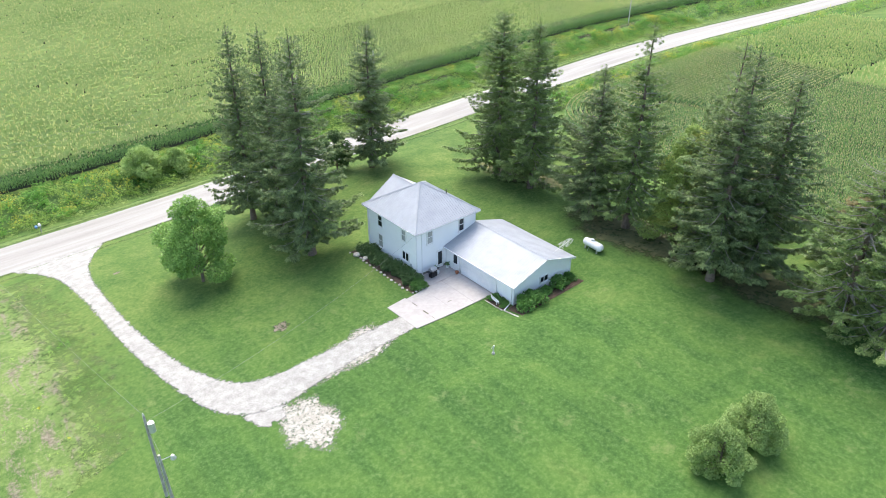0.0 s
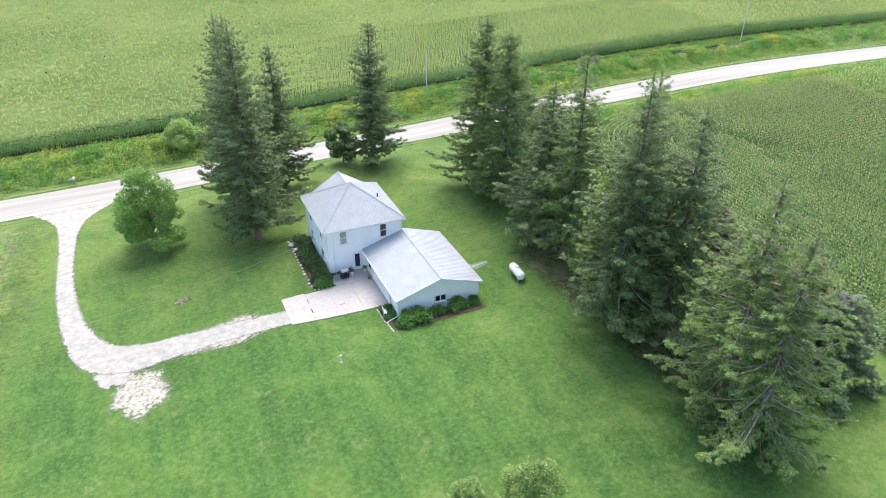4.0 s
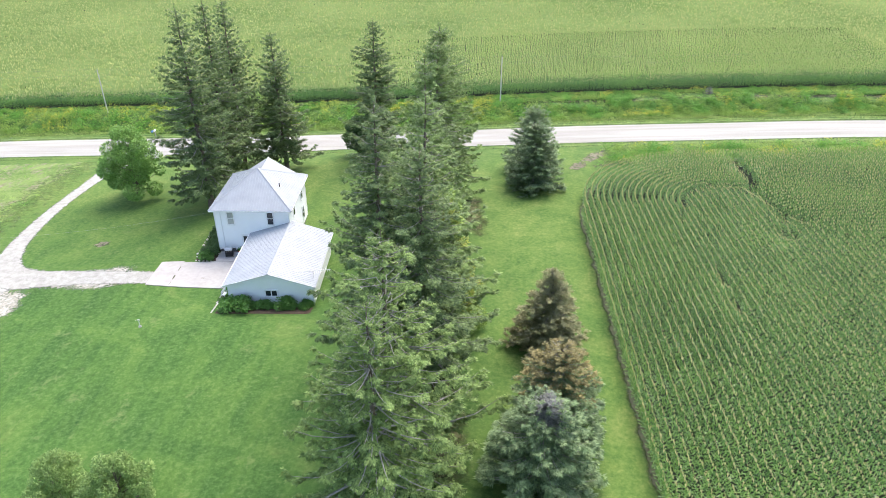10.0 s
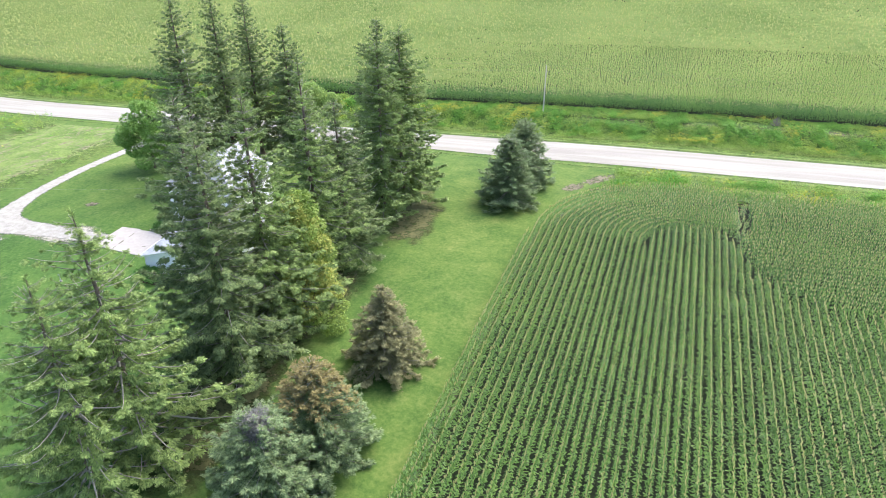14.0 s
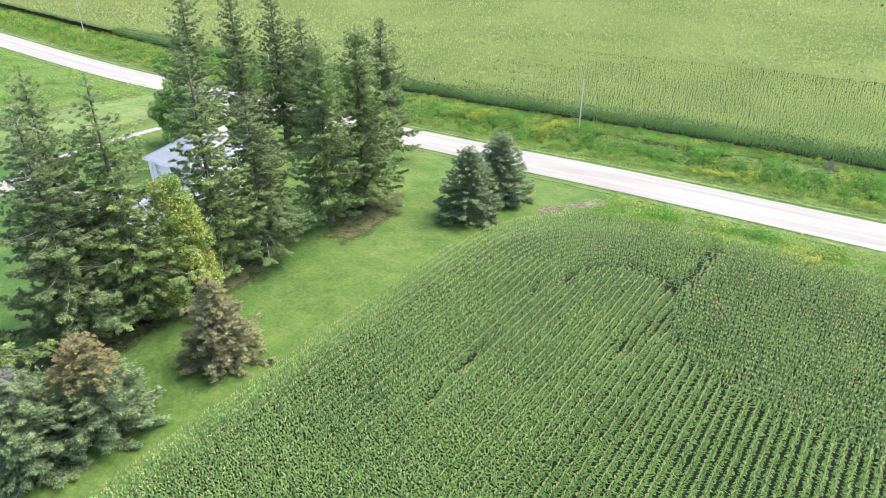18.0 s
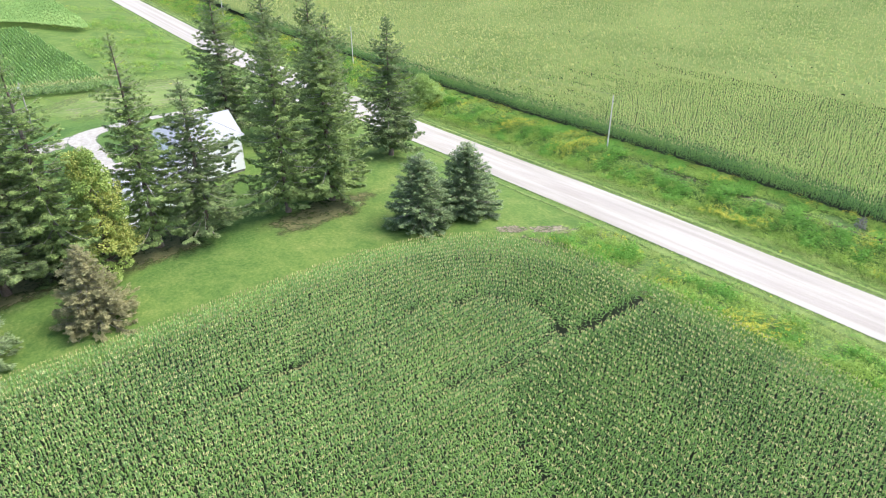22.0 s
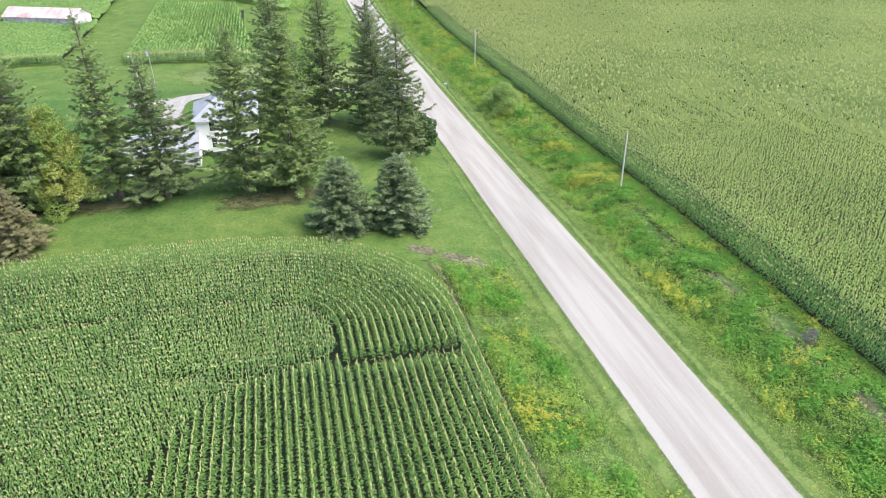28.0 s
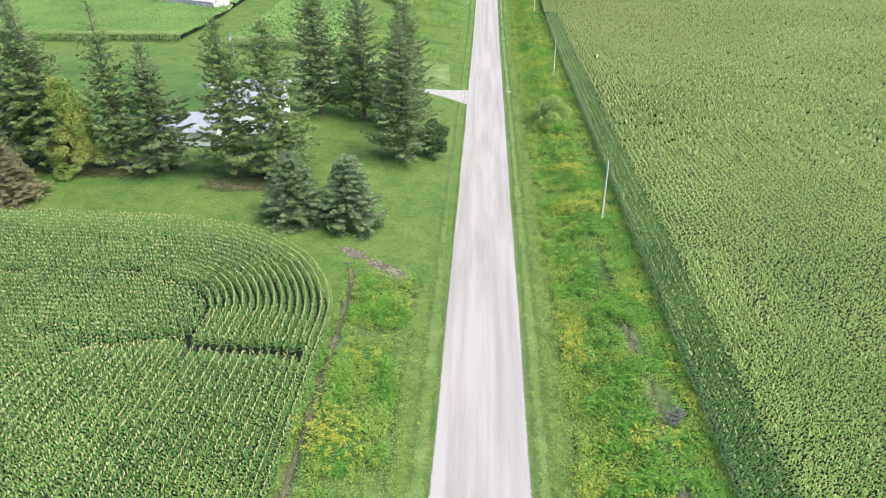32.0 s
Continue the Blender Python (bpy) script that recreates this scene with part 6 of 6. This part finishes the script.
# ---- weeds ----
def weed_clump(rng, n, h, r, lw, mat, top=None, up=0.6):
    """A clump of leaves on unseen stems, outward and level, with flower heads on top of some kinds."""
    V, Q, M = [], [], []
    for k in range(n):
        a, q = rng.uniform(0, 6.28), rng.random() ** 0.6
        c, s = math.cos(a), math.sin(a)
        z = h * rng.uniform(0.1, 1.0) ** 0.7 * (1 - 0.45 * q)
        b = np.array((c * r * q * 0.8, s * r * q * 0.8, z))
        L = rng.uniform(0.6, 1.2) * lw * 2.6
        w = np.array((c, s, rng.uniform(-0.5, up))) + rng.normal(0, 0.3, 3)
        w = w / np.linalg.norm(w)
        nr = np.array((c * 0.5, s * 0.5, 0.9)) + rng.normal(0, 0.35, 3)
        sd = np.cross(nr, w)
        sd = sd / np.linalg.norm(sd) * lw * rng.uniform(0.7, 1.2) / 2
        i = len(V)
        V += [b, b + w * L * 0.45 + sd, b + w * L, b + w * L * 0.45 - sd]
        Q.append((i, i + 1, i + 2, i + 3))
        M.append(mat)
    if top is not None:
        for k in range(max(4, n // 2)):
            a, q = rng.uniform(0, 6.28), rng.random() * r * 0.8
            b = np.array((math.cos(a) * q, math.sin(a) * q, h * rng.uniform(0.85, 1.1)))
            d = np.array((rng.normal(0, 1), rng.normal(0, 1), rng.normal(0, 0.4)))
            d = d / np.linalg.norm(d)
            e = np.cross(d, np.array((0, 0, 1.0)) + rng.normal(0, 0.4, 3))
            e = e / np.linalg.norm(e) * 0.06
            i = len(V)
            V += [b - d * 0.13, b + e, b + d * 0.13, b - e]
            Q.append((i, i + 1, i + 2, i + 3))
            M.append(top)
    return np.array(V), np.array(Q), np.array(M)


def patchy(x, y, seed, size):
    """A smooth random field between 0 and 1."""
    rng = np.random.default_rng(seed)
    f = np.zeros(len(x))
    for k in range(9):
        a, p = rng.uniform(0, 6.28), rng.uniform(0, 6.28)
        w = 6.28 / (size * rng.uniform(0.5, 1.8))
        f += np.sin((x * math.cos(a) + y * math.sin(a)) * w + p)
    return 0.5 + f / 9


WEED_MATS = [WEED, DARK_WEED, PALE_WEED, GOLDENROD, DRY_WEED]


def weed_strip(x0, x1, y0, y1, per, seed, gold, pale, scale, label, sunk, lush, dry):
    rng = np.random.default_rng(seed)
    n = int((x1 - x0) * (y1 - y0) * per)
    x, y = rng.uniform(x0, x1, n), rng.uniform(y0, y1, n)
    keep = np.ones(n, bool)
    if sunk is not None:
        keep = sunk(x, y, rng)
    x, y = x[keep], y[keep]
    g, d = patchy(x, y, seed + 1, 9) + rng.normal(0, 0.16, len(x)), patchy(x, y, seed + 2, 5) + rng.normal(0, 0.1, len(x))
    kind = np.where(d > lush(x, y), 1, 0)
    kind = np.where(g > 1 - gold, 3, kind)
    pl = pale(x, y) + rng.normal(0, 0.14, len(x))
    kind = np.where(pl > 0.5, 2, kind)
    kind = np.where(dry(x, y) + rng.normal(0, 0.12, len(x)) > 0.5, 4, kind)
    high = (0.45 + 0.75 * patchy(x, y, seed + 3, 4) + 0.35 * patchy(x, y, seed + 4, 1.8)) * np.where(kind == 4, 0.6, 1.0) * np.where((y > 108.0) & (y < 113), 0.5, 1.0)
    rg = lambda k: np.random.default_rng(seed * 7 + k)
    sets = [[weed_clump(rg(k), 17, 1.05 * scale, 0.42 * scale, 0.105 * scale, 0) for k in range(5)],
            [weed_clump(rg(20 + k), 20, 1.15 * scale, 0.5 * scale, 0.13 * scale, 1, None, 0.3) for k in range(5)],
            [weed_clump(rg(40 + k), 14, 0.6 * scale, 0.36 * scale, 0.062 * scale, 2, None, 2.0) for k in range(4)],
            [weed_clump(rg(60 + k), 12, 1.05 * scale, 0.42 * scale, 0.105 * scale, 0, 3) for k in range(5)],
            [weed_clump(rg(80 + k), 12, 0.6 * scale, 0.4 * scale, 0.055 * scale, 4, None, 2.0) for k in range(4)]]
    names = ("roadside_weeds", "broadleaf_weeds", "seeded_grass", "goldenrod", "dry_grass")
    words = ("mixed green weeds", "broad dark green weeds", "pale seeded tall grass", "yellow flowering goldenrod", "dry brown grass and dead stems")
    for k in range(5):
        m = kind == k
        if m.sum() > 3:
            plant_out(names[k], np.stack([x[m], y[m], rng.uniform(0, 6.28, m.sum()), high[m]], 1), sets[k], WEED_MATS, words[k] + " " + label, "weeds", seed + 5 + k, 0.25)


def none_dry(x, y):
    return np.zeros(len(x))


north_pale = lambda x, y: smooth01(102.6, 100.4, y + 1.2 * patchy(x, y, 76, 6)) * 0.85 + 0.4 * (patchy(x, y, 77, 10) > 0.7)
north_lush = lambda x, y: 0.52 + 0.3 * smooth01(103.2, 101.5, y)
north_dry = lambda x, y: 0.95 * np.exp(-((y - 107.5 - 0.8 * np.sin(x * 0.13)) / 1.0) ** 2) * smooth01(0.25, 0.6, patchy(x, y, 75, 11)) * smooth01(60, 95, x)
bare_north = lambda x, y, r: ~((north_dry(x, y) > 0.45) & (r.random(len(y)) < 0.45))
weed_strip(48, 165, 99.3, 111.2, 8.0, 501, 0.16, north_pale, 1.0, "in the ditch beside the road", bare_north, north_lush, north_dry)
weed_strip(-140, 48, 99.3, 110.9, 3.0, 502, 0.42, north_pale, 1.35, "in the ditch beside the road", None, north_lush, none_dry)
weed_strip(60, 162, 97.7, 99.5, 9.0, 508, 0.0, lambda x, y: np.ones(len(x)) * 0.62, 0.42, "along the mown verge", None, north_lush, none_dry)
weed_strip(86, 152, 87.1, 89.3, 9.0, 509, 0.0, lambda x, y: np.ones(len(x)) * 0.6, 0.42, "along the mown verge", None, north_lush, none_dry)
weed_strip(165, 300, 99.3, 110.9, 1.2, 503, 0.34, north_pale, 1.6, "in the ditch beside the road", None, north_lush, none_dry)
south_pale = lambda x, y: smooth01(85.2, 87.0, y) * 0.6 + 0.3 + 0.3 * (patchy(x, y, 79, 9) > 0.66)
south_lush = lambda x, y: 0.60 + 0.0 * x
south_dry = lambda x, y: 0.9 * np.exp(-((y - 79.3) / 0.55) ** 2) + 0.5 * (patchy(x, y, 74, 7) > 0.8)
south_keep = lambda x, y, r: ~((y < 79.9 + 0.3 * np.sin(x * 0.4)) & (r.random(len(y)) < 0.5)) & (x - 85.5 > 0.35 * (y - 82.5) + r.normal(0, 0.5, len(x)))
weed_strip(84, 150, 78.5, 87.3, 9.0, 504, 0.16, south_pale, 1.0, "between the corn and the road", south_keep, south_lush, south_dry)
weed_strip(150, 260, 78.9, 87.5, 1.3, 505, 0.27, south_pale, 1.5, "between the corn and the road", None, south_lush, none_dry)
west_keep = lambda x, y, r: patchy(x, y, 81, 16) > 0.42
weed_strip(-110, -16, 62, 87.0, 0.9, 506, 0.25, lambda x, y: patchy(x, y, 82, 15) * 0.85, 1.5, "over the rough ground west of the drive", west_keep, lambda x, y: 0.7 + 0.0 * x, none_dry)
weed_strip(-12, 8, 47, 84, 0.9, 507, 0.08, lambda x, y: patchy(x, y, 83, 12) * 0.75, 0.4, "over disturbed ground beside the drive", lambda x, y, r: (patchy(x, y, 84, 8) > 0.5) & (x < 5.5 + 0.04 * (y - 60)), lambda x, y: 0.7 + 0.0 * x, none_dry)


# ---- fields, built last ----
east_field()
north_field()
west_field()
# Ground sheets under the corn, with the shade of the row gaps in their colour.
grid_sheet("shade_painted_soil", 98, 190, -40, 78.2, 0.02, SHADE_SOIL, "soil under the corn, painted dark as shade between rows", "soil", 1.97)
grid_sheet("shade_painted_soil", 80.4, 98, -40, 60.6, 0.02, SHADE_SOIL, "soil under the corn, painted dark as shade between rows", "soil", 1.76)
blob = np.linspace(np.pi / 2, np.pi, 25)
arc_r = np.linspace(0, 17.6, 9)
AX, AY = 98.0 + arc_r[:, None] * np.cos(blob), 60.6 + arc_r[:, None] * np.sin(blob)
ai = (np.arange(8)[:, None] * 25 + np.arange(24)).ravel()
corner = np_mesh("shade_painted_soil", np.stack([AX, AY, ground_z(AX, AY) + 0.03], -1).reshape(-1, 3), np.stack([ai, ai + 25, ai + 26, ai + 1], 1), mats=[SHADE_SOIL])
tagged(put("shade_painted_soil", corner), "soil under the corn, painted dark as shade between rows", "soil", "", "structure")
grid_sheet("shade_painted_soil", -200, 300, 111.7, 266.7, 0.02, SHADE_SOIL, "soil under the corn, painted dark as shade between rows", "soil", 5.0)
grid_sheet("shade_painted_soil", -78, -17, 32, 56, 0.02, SHADE_SOIL, "soil under the corn, painted dark as shade between rows", "soil")
grid_sheet("shade_painted_soil", -98, -21, -50, 16, 0.02, SHADE_SOIL, "soil under the corn, painted dark as shade between rows", "soil")
